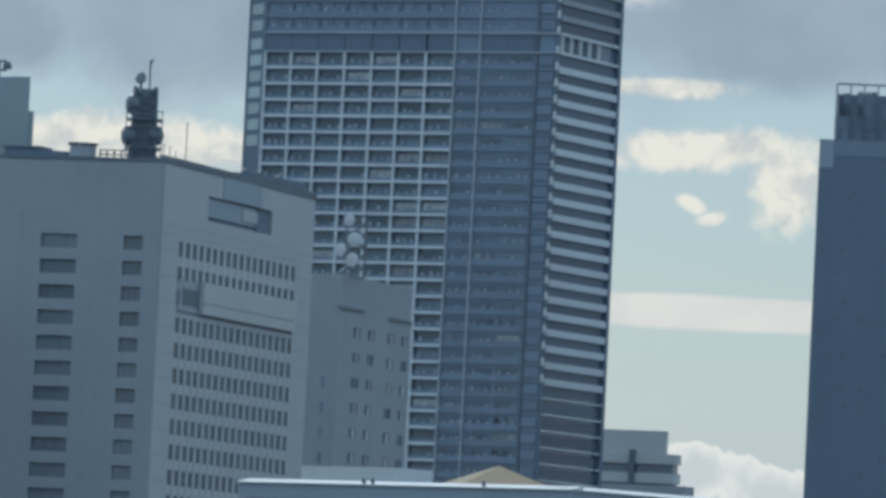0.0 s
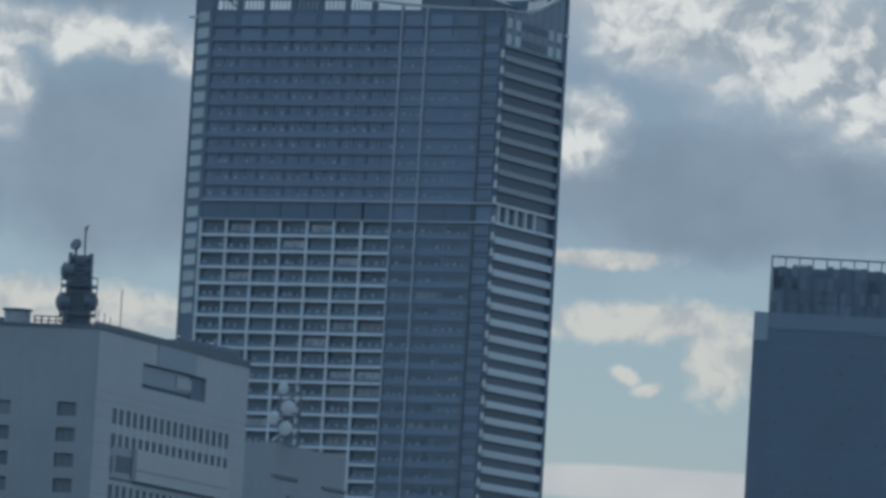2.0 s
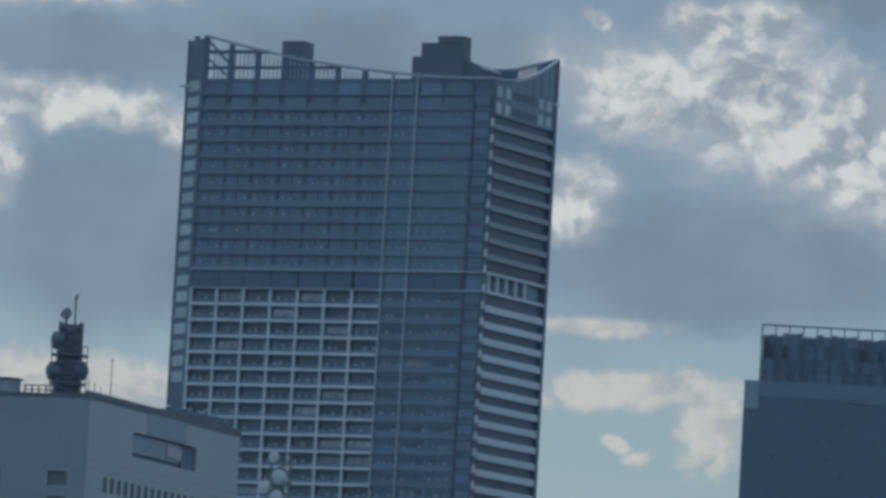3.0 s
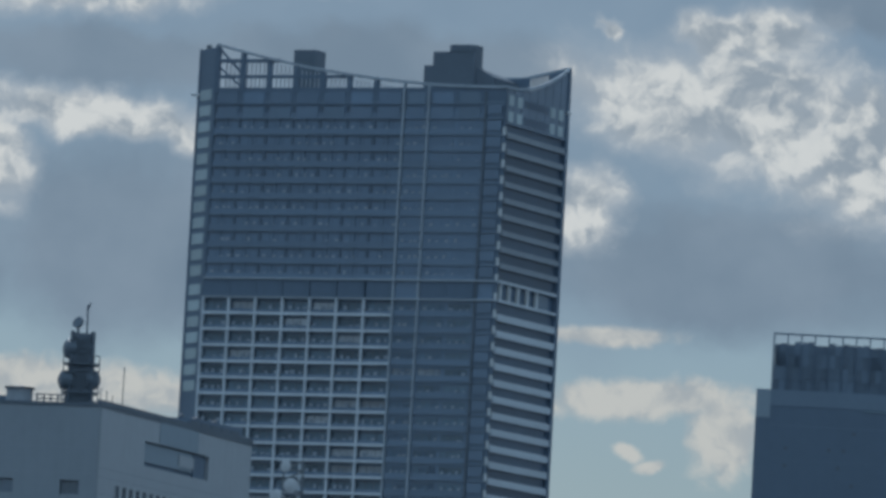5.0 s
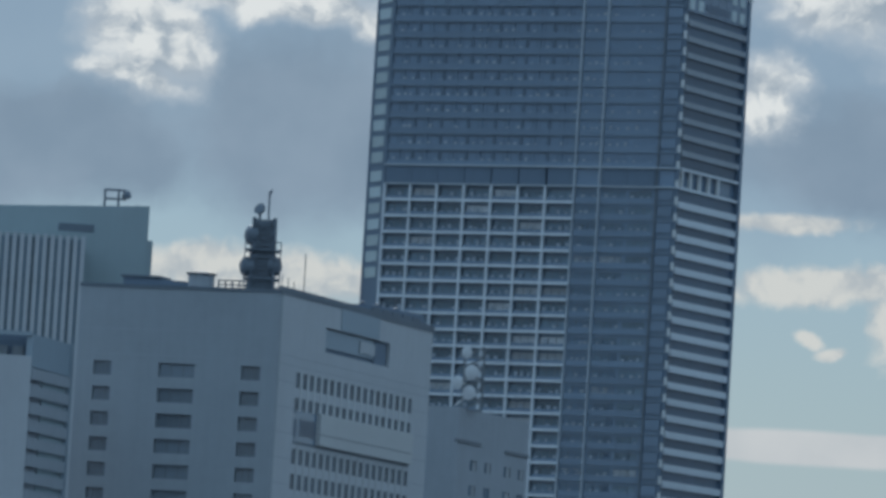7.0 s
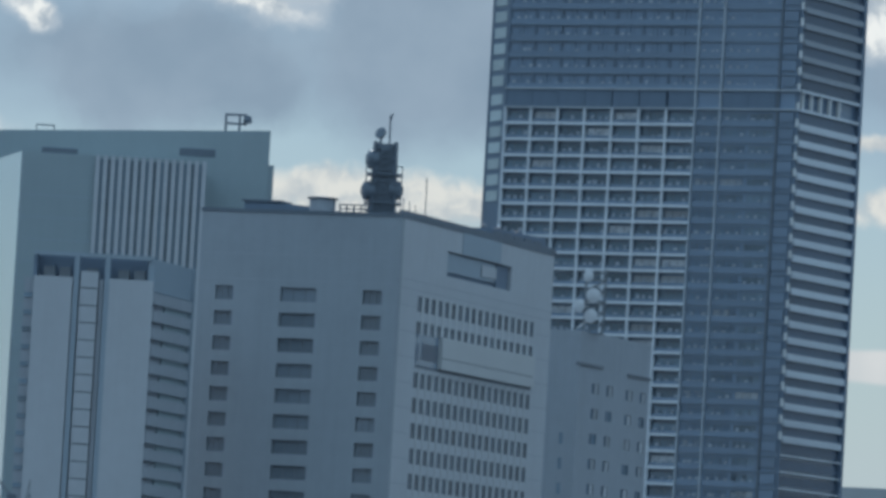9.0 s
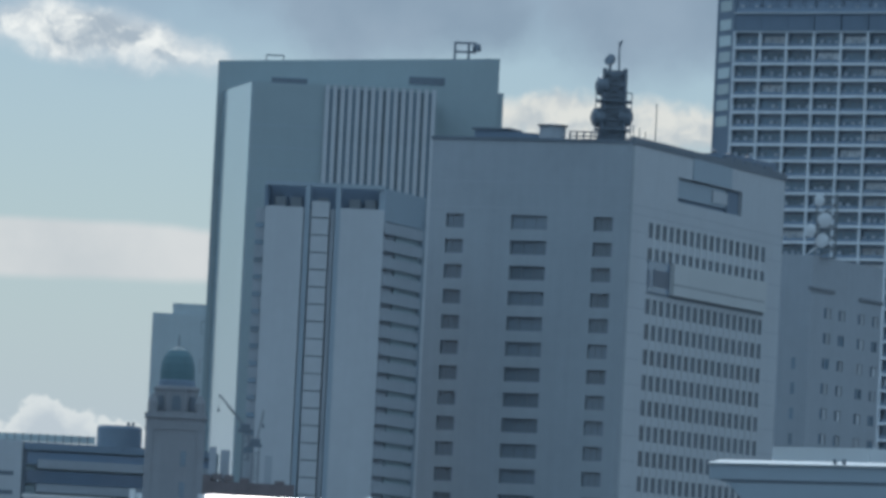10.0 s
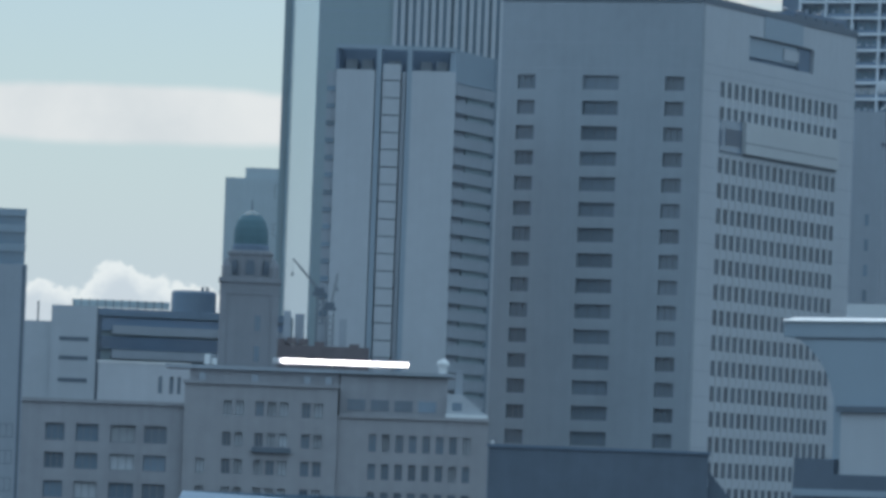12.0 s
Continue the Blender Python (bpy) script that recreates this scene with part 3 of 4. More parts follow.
# dark strip painted in for the shadow line below the proud wall panel
part("panel_gap", boxes((10.2, 70.8, -0.05, 0.3, 69.75, 70.15)), DARK, police, at=SIDE)
part("core_wall", boxes((-35.3, -0.9, 1.5, 79.5, 0, 94.0)), SLATE, police)
part("coping", boxes((-35.9, 0.15, -0.15, 0.6, 94.2, 94.75), (-0.6, 0.15, 0.6, 80.2, 94.2, 95.4)), DARK, police)
part("roof_deck", boxes((-35.7, -0.6, 0.6, 80, 94.0, 94.5)), STEEL, police)
row_of("wall_joint", boxes((-35.72, 0.02, -0.02, 0.05, 0, 0.12)), PALE, police, [spot(0, 0, z) for z in (82.9, 87.2)])

# things on its roof
vent = thing_on(police, "roof_tank", -15.4, 3.0, 94.5, "round grey water tank with an overhanging lid", "tank")
part("drum", lathe(bmesh.new(), ((2.2, 0), (2.2, 2.4)), 20), PALE, vent)
part("lid", lathe(bmesh.new(), ((2.5, 2.4), (2.6, 2.7), (0.4, 3.0)), 20), STEEL, vent)
shed = thing_on(police, "roof_plant_house", -30, 3.5, 94.5, "long dark flat plant house on the roof", "plant house")
part("body", prism(bmesh.new(), ((0.4, 0), (13.2, 0), (13.2, 5), (0.4, 5)), 0, (1.9, 1.2, 1.2, 1.9)), SLATE, shed)
part("lid", boxes((0, 7.0, -0.3, 5.3, 1.75, 2.1)), DARK, shed)
plant = thing_on(police, "roof_plant_enclosure", -6.4, 49.0, 94.5, "long low dark plant enclosure along the roof edge", "plant house")
part("body", prism(bmesh.new(), ((0, 0), (5.2, 0), (5.2, 29), (0, 29)), 0, (2.0, 2.0, 2.6, 2.6)), SLATE, plant)
row_of("louvre", boxes((5.2, 5.35, 0, 4.2, 0.9, 1.7)), DARK, plant, [spot(0, 1.0 + 5.4 * i, 0) for i in range(5)])
row_of("vent_cap", lathe(bmesh.new(), ((0.5, 0), (0.5, 0.5), (0.7, 0.6), (0.2, 0.9)), 10), DARK, plant, [spot(2.6, 3.0, 2.0), spot(2.6, 11.0, 2.15), spot(2.6, 21.0, 2.35)])
rail = thing_on(police, "roof_railing", -11.9, 1.6, 94.5, "dark steel roof railing", "railing")
row_of("post", boxes((0, 0.22, 0, 0.2, 0, 1.6)), DARK, rail, [spot(1.25 * i, 0, 0) for i in range(5)])
row_of("bar", boxes((0, 5.2, 0, 0.2, 0, 0.22)), DARK, rail, [spot(0, 0, 1.45), spot(0, 0, 0.75)])
mast = thing_on(police, "radio_mast", -6.0, 6.5, 94.5, "dark lattice radio mast hung with drum antennas", "mast", rz=20)
bm = bmesh.new()
for sx in (-1.7, 1.7):
    for sy in (-1.7, 1.7):
        rod(bm, (sx * 1.15, sy * 1.15, 0), (sx, sy, 12.6), 0.26)
for z in range(0, 12, 2):
    for sx in (-1.8, 1.8):
        rod(bm, (sx, -1.8, z), (sx, 1.8, z + 2), 0.13)
        rod(bm, (-1.8, sx, z), (1.8, sx, z + 2), 0.13)
        rod(bm, (1.8, sx, z), (-1.8, sx, z + 2), 0.13)
        rod(bm, (-1.8, sx, z), (1.8, sx, z), 0.14)
part("lattice", bm, DARK, mast)
part("cabinet", boxes((-1.7, 1.7, -1.5, 1.5, 0, 12.3)), DARK, mast)
for z in (2.2, 7.0):
    deck = part("platform", boxes((-3.1, 3.1, -2.4, 2.4, z, z + 0.25)), DARK, mast)
    for sx in (-3.0, 3.0):
        bm = bmesh.new()
        rod(bm, (sx, -2.3, z - 1.4), (sx, -2.3, z + 1.5), 0.09)
        rod(bm, (sx, -2.3, z + 1.5), (sx * 0.6, -2.3, z + 1.5), 0.09)
        rod(bm, (sx, -2.3, z - 1.4), (sx * 0.5, -2.3, z - 1.4), 0.1)
        part("guard_rail", bm, DARK, deck)
drum = lathe(bmesh.new(), ((1.65, -0.3), (1.7, 0.4), (1.55, 1.0), (0.9, 1.4)), 18)
row_of("drum_antenna", drum, DARK, mast, [pose(-2.2, -0.8, 4.3, 90, 0, -70), pose(1.75, -0.6, 4.6, 90, 0, 70), pose(-1.7, -0.6, 9.6, 90, 0, -75)])
part("small_dish", lathe(bmesh.new(), ((0.3, -0.6), (0.9, -0.3), (1.05, 0.2)), 16), DARK, mast, at=pose(-0.95, -0.4, 14.1, 65, 0, -40))
part("pole", rod(rod(rod(bmesh.new(), (0.6, -0.4, 12), (0.5, -0.4, 17.2), 0.15), (0.5, -0.4, 16.2), (0.95, -0.4, 17.5), 0.12), (-0.9, -0.4, 12), (-0.9, -0.4, 13.6), 0.22), DARK, mast)
whip = thing_on(police, "whip_antenna", -1.2, 14.5, 94.4, "thin grey whip antenna at the roof edge", "antenna")
part("whip", rod(bmesh.new(), (0, 0, 0), (0, 0, 7.6), 0.07), STEEL, whip)
part("foot", boxes((-0.3, 0.3, -0.3, 0.3, 0, 0.5)), STEEL, whip)
for y, h in ((3.0, 3.2), (6.0, 2.9), (9.0, 2.4)):
    w2 = thing_on(police, "rod_antenna", -1.0, y, 94.4, "short thin rod antenna at the roof edge", "antenna")
    tagged(w2, group="rod antennas along the roof edge")
    part("rod", rod(bmesh.new(), (0, 0, 0), (0, 0, h), 0.06), STEEL, w2)

# ---- the annex behind it, with its dishes ----
annex = stand("annex_block", 3.452, 1350, 20, "plain grey office annex with paired small windows", "building")
AR = [(74.0 - 4.72 * k, 76.0 - 4.72 * k) for k in range(12)][::-1]
facade(annex, SIDE, 0.9, 40, 0, 79.0, [(7.8, 9.2), (9.5, 11.6), (16.0, 17.2), (17.5, 19.4), (26.9, 28.2), (28.5, 30.6), (35.0, 36.2), (36.5, 38.2)], AR, PALE, depth=0.7, setback=0.08, bars=0, blinds=0.05, pale={1, 3, 5, 7}, seed=9, name="side_wall")
part("upper_wall", boxes((0.9, 40, 0, 0.7, 79.0, 85.4)), PALE, annex, at=SIDE)
row_of("cornice", boxes((-0.1, 13.0, -0.25, 0.5, 78.9, 79.5)), STEEL, annex, [SIDE, SIDE @ spot(27.1, 0, -0.4)])
part("front_wall", boxes((-32, 0, 0, 0.9, 0, 85.4)), PALE, annex)
part("core_wall", boxes((-31.6, -0.75, 0.9, 39.8, 0, 85.2)), PALE, annex)
row_of("slot_window", boxes((-3.2, -2.4, -0.03, 0.3, 0, 2.2)), GLASS, annex, [spot(0, 0, z) for z in (64, 59.3, 54.6, 49.9)])
dishes = thing_on(annex, "dish_tower", -0.6, 4.0, 85.2, "roof lattice carrying four white dish antennas", "antenna", rz=20)
bm = bmesh.new()
for sx in (-0.3, 3.4):
    for sy in (0, 2.4):
        rod(bm, (sx, sy, 0), (sx, sy, 11.6), 0.17)
for z in range(0, 12, 2):
    for sy in (0, 2.4):
        rod(bm, (-0.3, sy, z), (3.4, sy, z), 0.12)
        rod(bm, (-0.3, sy, z), (3.4, sy, z + 1.9), 0.1)
part("lattice", bm, STEEL, dishes)
bm = lathe(bmesh.new(), ((0.2, -0.7), (0.9, -0.45), (1.35, 0.0), (1.38, 0.15), (1.2, 0.3), (0.3, 0.45)), 20)
row_of("dish", bm, DISH, dishes, [pose(0.1, -0.7, 10.6, 90, 0, -35) @ Matrix.Scale(0.85, 4), pose(1.2, -0.9, 7.0, 90, 0, -8), pose(-1.3, -0.7, 4.9, 90, 0, -45) @ Matrix.Scale(0.95, 4), pose(0.9, -0.9, 3.1, 90, 0, -25)])
part("boom", rod(bmesh.new(), (1.0, 0.2, 3.0), (-1.6, -0.4, 0.6), 0.12), DISH, dishes)
part("boom", rod(bmesh.new(), (-1.3, -0.5, 4.9), (0.2, 0.2, 4.9), 0.15), DISH, dishes)

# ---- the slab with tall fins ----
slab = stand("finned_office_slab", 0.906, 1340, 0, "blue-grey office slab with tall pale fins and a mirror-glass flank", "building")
part("front_block", prism(bmesh.new(), ((-45.6, 0), (-12, 0), (-12, 27), (-52, 27)), 0, 112), TEAL, slab)
fl = math.degrees(math.atan2(-27, 6.4))
FL = pose(-52.0, 27, 0, 0, 0, fl)
part("flank_glass", boxes((0.5, 27.4, -0.15, 0.05, 0, 112)), MIRROR, slab, "pale mirror-glass flank", FL)
# top sloped to fit the roof line in the camera's view
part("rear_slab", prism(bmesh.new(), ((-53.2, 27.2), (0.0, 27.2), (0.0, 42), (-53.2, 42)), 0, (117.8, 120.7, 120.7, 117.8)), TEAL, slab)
part("stair_shaft", boxes((-11.8, 1.0, 27.6, 40, 0, 114.2)), TEAL, slab)
row_of("fin", boxes((0, 0.75, -0.9, 0.05, 0, 112)), PALE_B, slab, [spot(-32.0 + 1.41 * i, 0, 0) for i in range(15)])
row_of("window_strip", boxes((0, 0.6, -0.06, 0.05, 0, 111.4)), GLASS, slab, [spot(-31.22 + 1.41 * i, 0, 0) for i in range(14)])
# dark sheets standing for the shade in two recesses near the roof
row_of("plant_louvre", boxes((0, 6.8, -0.1, 0.1, 0, 1.5)), DARK, slab, [spot(-43.0, 27.2, 113.6), spot(-17.0, 27.2, 115.0)])
row_of("wall_joint", boxes((-45.5, -32.2, -0.03, 0.05, 0, 0.14)), BLUE, slab, [spot(0, 0, 104 - 4.1 * k) for k in range(14)])
gantry = thing_on(slab, "roof_gantry", -8.6, 30, 120.1, "dark steel window-cleaning gantry on the roof", "gantry")
bm = bmesh.new()
for x in (0, 2.6):
    rod(bm, (x, 0, 0), (x, 0, 3.6), 0.22)
for z in (1.8, 3.5):
    rod(bm, (0, 0, z), (4.0, 0, z), 0.2)
rod(bm, (2.6, 0, 0), (6.5, 0, 0.6), 0.18)
part("frame", bm, DARK, gantry)
part("winch", lathe(bmesh.new(), ((0.7, 0), (0.9, 0.5), (0.6, 1.4)), 12), DARK, gantry, at=spot(4.1, 0, 2.0))
rail2 = thing_on(slab, "roof_rail", -44.4, 30, 118.1, "low dark roof rail", "railing")
part("bar", boxes((0, 3.5, 0, 0.2, 1.3, 1.55)), DARK, rail2)
row_of("post", boxes((0, 0.2, 0, 0.2, 0, 1.35)), DARK, rail2, [spot(0, 0, 0), spot(3.3, 0, 0)])

# ---- the slim hotel ----
hotel = stand("slim_hotel", 0.036, 1180, 3, "slim pale hotel with a ladder-like stair strip and side balconies", "building")
FL2 = 2.83
part("core_wall", prism(bmesh.new(), ((-20.8, 1.2), (-0.3, 1.2), (5.6, 22), (-20.8, 22)), 0, 79.2), PALE, hotel)
row_of("blank_panel", boxes((0, 6.3, 0, 1.3, 0, 79.5)), PALE_B, hotel, [spot(-19.2, 0, 0)])
row_of("blank_panel", boxes((0, 7.3, 0, 1.3, 0, 79.6)), PALE_B, hotel, [spot(-7.0, 0, 0)])
row_of("stair_panel", boxes((-11.6, -8.7, -0.1, 1.2, 0.1, 2.72)), PALE_B, hotel, [spot(0, 0, 77.85 - FL2 * k) for k in range(20)])
part("stair_wall", boxes((-11.5, -8.8, 0.2, 1.2, 0, 77.9)), DARK, hotel)
row_of("duct", boxes((-0.4, 0.4, -0.1, 1.3, 0, 83.6)), BLUE, hotel, [spot(-12.3, 0, 0), spot(-6.95 - 0.35, 0, 0)])
part("duct", boxes((-8.4, -7.9, 0.1, 1.0, 0, 79.4)), PALE, hotel)
part("top_beam", boxes((-19.4, 0.2, 0.2, 1.4, 82.9, 83.6)), BLUE, hotel)
part("loggia_wall", boxes((-19.3, 0, 3.2, 3.6, 79.2, 83.4), (-19.4, -18.8, 0.6, 3.2, 79.2, 83.4), (-0.5, 0.1, 0.6, 3.2, 79.2, 83.4)), SLATE, hotel)
row_of("roof_unit", boxes((0, 1.8, 1.6, 2.8, 79.3, 81.2)), STEEL, hotel, [spot(x, 0, 0) for x in (-17.8, -15.2, -5.6, -3.0, -10.8)])
SF = pose(0.2, 0.2, 0, 0, 0, math.degrees(math.atan2(21.4, 5.6)))
part("side_crown", boxes((0.2, 22, 0, 1.0, 77.9, 83.2)), BLUE, hotel, at=SF)
row_of("balcony_band", boxes((0.2, 22, -0.25, 1.2, -0.05, 1.8)), PALE, hotel, [SF @ spot(0, 0, 75.9 - FL2 * k) for k in range(22)])
part("side_glass", boxes((0.4, 8.0, 0.75, 1.1, 0, 78)), SLAB, hotel, at=SF)
part("side_panel", boxes((8.0, 21.8, 0.3, 1.1, 0, 78)), TEAL, hotel, "grey-green infill panel", SF)
row_of("side_slot", boxes((-20.75, -19.35, 1.05, 1.3, 0, 0.85)), GLASS, hotel, [spot(0, 0, 75.9 - FL2 * k) for k in range(20)])
row_of("end_post", boxes((3.0, 3.5, -0.3, 0.3, 0, 83.2)), BLUE, hotel, [SF @ spot(18.3, 0, 0)])

# ---- the plain slate tower ----
plain = stand("slate_office_tower", 7.18, 1500, 0, "plain slate-blue tower with a screened roof crown", "tower")
part("wall", boxes((3.0, 45, 0, 40, 0, 126.6)), SLATE, plain)
part("edge_wall", boxes((0, 3.0, 0.2, 40, 0, 121.0)), SLATE, plain)
part("edge_glass", boxes((0, 3.0, 0.1, 40, 121.0, 126.9)), BLUE, plain, "paler glass corner")
part("cornice", boxes((3.0, 45, -0.1, 0.3, 123.6, 126.9)), SLAB, plain)
rng = random.Random(31)


def crown_top(x):
    return 138.7 - 0.26 * max(0.0, x - 30.0)


# backing added to dim the sky seen through missing screen panels
part("crown_back", boxes((3.4, 29.5, 6.0, 6.3, 126.6, 136.9)), SCREEN, plain)
part("crown_back", prism(bmesh.new(), ((29.52, 6.0), (44.6, 6.0), (44.6, 6.3), (29.52, 6.3)), 126.6, (136.9, 133.1, 133.1, 136.9)), SCREEN, plain)
part("crown_end", boxes((3.0, 3.3, 2.3, 38, 126.6, 138.4)), SCREEN, plain)
rods = bmesh.new()
for i in range(15):
    x0 = 3.0 + 2.85 * i
    top = crown_top(x0 + 1.4)
    part("crown_post", boxes((x0, x0 + 0.26, 1.7, 2.1, 126.6, crown_top(x0))), SLATE, plain)
    rod(rods, (x0, 1.9, crown_top(x0)), (x0 + 2.85, 1.9, crown_top(x0 + 2.85)), 0.17)
    for k in range(4):
        lo = 126.6 + (top - 1.35 - 126.6) * k / 4
        hi = 126.6 + (top - 1.35 - 126.6) * (k + 1) / 4
        for half in range(2):
            if k == 3 and rng.random() < 0.3 or k == 2 and rng.random() < 0.16:
                continue
            xa = x0 + 0.32 + 1.26 * half
            part("screen_panel", boxes((xa, xa + 1.2, 2.0 + rng.uniform(0, 0.1), 2.2, lo + 0.05, hi - 0.05 - (rng.uniform(0, 0.7) if k == 3 else 0))), SCREEN, plain)
part("crown_rail", rods, SLATE, plain)
# dark strip laid on the wall for the shadow of a recessed ledge
row_of("wall_slot", boxes((22.5, 45, -0.14, 0.1, 123.0, 123.55)), GLASS, plain, [spot(0, 0, 0)])
part("crown_core", boxes((8, 45, 9, 36, 126.6, 132)), DARK, plain)
rng = random.Random(12)
dots = [(3.2 + 1.0 * rng.randint(2, 34), 118 - 3.6 * rng.randint(0, 18)) for i in range(60)]
row_of("small_window", boxes((0, 0.75, -0.04, 0.2, 0, 0.8)), DARK, plain, [spot(x, 0, z) for x, z in sorted(set(dots))])
row_of("wall_joint", boxes((3.0, 45, -0.02, 0.1, 0, 0.08)), SLAB, plain, [spot(0, 0, 119.5 - 7.2 * k) for k in range(9)])

# ---- low blocks between ----
stepped = stand("stepped_block", 6.07, 1750, 20, "pale stepped apartment block with dark window bands", "building")
# only a few metres deep, to fit the outline in the camera's view
part("upper_wall", boxes((-40, 0, 0, 2, 66, 74.2)), WALLP, stepped)
row_of("storey_band", boxes((-40, 2.9, -0.6, 4, 0, 2.4)), WALLP, stepped, [spot(0, 0, 66.2 - 4.6 * k) for k in range(6)])
row_of("window_band", boxes((-40, 2.3, 0, 3.5, 0, 2.3)), GLASS, stepped, [spot(0, 0, 63.9 - 4.6 * k) for k in range(6)])
part("wing", boxes((-40, 6.2, -2, 5, 0, 61)), PALE, stepped)
part("roof_flue", boxes((-8.6, -7.4, -1.5, 0, 61, 69.5)), DARK, stepped)

back = stand("grey_far_block", -1.0, 1500, 0, "pale grey far office block with a stepped roof", "building")
part("wall", boxes((-19.4, 4, 0, 20, 0, 75.4)), FAR, back)
part("upper_wall", boxes((-15.3, 4, 1, 20, 75.4, 77.6)), FAR, back)
row_of("window", pane(2.0, 2.6), (GLASS, STEEL), back, [spot(-9.2, -0.05, 71.5 - 8 * k) for k in range(4)])

# ---- the old stone tower with a copper dome ----
stone = stand("domed_stone_tower", -1.297, 1059, 0, "tan stone tower under a green copper dome", "tower")
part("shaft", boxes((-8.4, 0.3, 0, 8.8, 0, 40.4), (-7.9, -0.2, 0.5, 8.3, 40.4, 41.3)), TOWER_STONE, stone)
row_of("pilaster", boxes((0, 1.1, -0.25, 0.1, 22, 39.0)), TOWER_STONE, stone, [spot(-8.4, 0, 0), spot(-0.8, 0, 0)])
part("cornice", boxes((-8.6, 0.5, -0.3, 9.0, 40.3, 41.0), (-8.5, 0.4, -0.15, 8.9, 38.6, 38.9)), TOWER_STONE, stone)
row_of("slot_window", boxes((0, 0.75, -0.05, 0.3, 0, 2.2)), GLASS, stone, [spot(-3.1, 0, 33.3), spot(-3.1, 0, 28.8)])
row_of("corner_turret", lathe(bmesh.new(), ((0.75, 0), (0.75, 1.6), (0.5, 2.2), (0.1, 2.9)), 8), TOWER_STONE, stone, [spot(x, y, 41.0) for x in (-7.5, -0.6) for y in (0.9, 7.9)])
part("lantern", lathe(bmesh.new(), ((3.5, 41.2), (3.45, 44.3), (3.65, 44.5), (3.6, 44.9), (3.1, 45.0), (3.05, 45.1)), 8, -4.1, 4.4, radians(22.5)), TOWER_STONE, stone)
row_of("arch_opening", prism(boxes((-0.65, 0.65, -0.1, 0.2, 0, 1.6)), ((-0.5, -0.1), (0.5, -0.1), (0.5, 0.2), (-0.5, 0.2)), 1.6, 2.1), DARK, stone, [spot(-4.1, 1.1, 41.5), spot(-4.1, 4.4, 41.5) @ pose(0, 0, 0, 0, 0, 45) @ spot(0, -3.3, 0), spot(-4.1, 4.4, 41.5) @ pose(0, 0, 0, 0, 0, -45) @ spot(0, -3.3, 0)])
part("dome_drum", lathe(bmesh.new(), ((2.75, 44.9), (2.7, 45.8), (2.6, 46.0)), 28, -4.15, 4.4), SLATE, stone)
part("dome", lathe(bmesh.new(), ((2.55, 45.9), (2.55, 47.2), (2.42, 48.4), (2.08, 49.5), (1.45, 50.35), (0.6, 50.85), (0.12, 51.0)), 28, -4.15, 4.4), COPPER, stone)
part("finial", lathe(bmesh.new(), ((0.12, 50.8), (0.1, 52.4), (0.02, 52.7)), 8, -4.15, 4.4), DARK, stone)

# ---- the old stone offices below it ----
old = stand("stone_office_block", 0.4, 1040, 0, "long old stone office block with shuttered sash windows", "building")
R3 = [(3.6, 6.0), (7.9, 10.3), (12.1, 14.4), (16.1, 18.6)]
facade(old, spot(0, 0, 0), -90, -43.5, 0, 21.8, [(-88, -85), (-83, -80), (-78, -75), (-73, -70), (-63.4, -60.6), (-59.0, -55.7), (-54.0, -50.4), (-49.2, -45.9)], R3, STONE_D, depth=0.8, setback=0.5, blinds=0.15, seed=21, bars=2, name="left_wing_wall")
R4 = [(3.6, 6.0), (7.9, 10.3), (12.2, 14.3), (16.2, 18.2), (20.6, 22.7)]
CM = []
for g0, n in ((-41.6, 1), (-37.9, 2), (-33.3, 3), (-26.6, 2)):
    CM += spaced(g0, 1.75, n, 1.25)
facade(old, spot(0, -1.2, 0), -43.5, -21.5, 0, 25.2, CM, R4, STONE, depth=0.8, setback=0.5, blinds=0.6, seed=23, bars=1, name="centre_wall", skip={(0, 4), (0, 3)})
facade(old, spot(0, -0.6, 0), -21.5, 0.2, 0, 21.2, spaced(-16.9, 1.93, 8, 1.1), R3, STONE, depth=0.8, setback=0.5, blinds=0.12, seed=25, bars=1, name="right_wing_wall")
part("core_wall", boxes((-90, -43.6, 0.8, 30, 0, 21.6), (-43.4, -21.6, -0.3, 30, 0, 25.0), (-21.4, 0.1, 0.3, 30, 0, 21.0)), STONE_D, old)
part("cornice", boxes((-90, -43.6, -0.35, 0.5, 21.6, 22.1)), STONE_D, old)
part("cornice", boxes((-43.8, -21.3, -1.6, 0, 25.0, 25.5)), STONE_D, old)
part("cornice", boxes((-21.2, 0.3, -0.95, 0.2, 20.9, 21.4)), STONE, old)
part("balcony", boxes((-33.6, -28.0, -1.9, -1.2, 15.4, 16.15)), DARK, old)
part("attic_wall", boxes((-43.0, -21.5, 2.0, 20, 25.2, 27.2), (-21.3, -5.9, 2.0, 20, 21.2, 27.0)), STONE_D, old)
row_of("attic_window", boxes((0, 2.6, 1.9, 2.2, 22.0, 23.6)), GLASS, old, [spot(-20.2 + 3.4 * i, 0, 0) for i in range(4)])
part("attic_ledge", boxes((-46.5, -4.8, 1.2, 18, 27.2, 27.7)), PALE, old)
part("glass_roof", prism(bmesh.new(), ((-31.2, 3.0), (-11.6, 3.0), (-11.6, 5.2), (-31.2, 5.2)), 28.35, (28.45, 28.45, 29.15, 29.15)), ZINC, old, "bright sunlit metal lean-to roof")
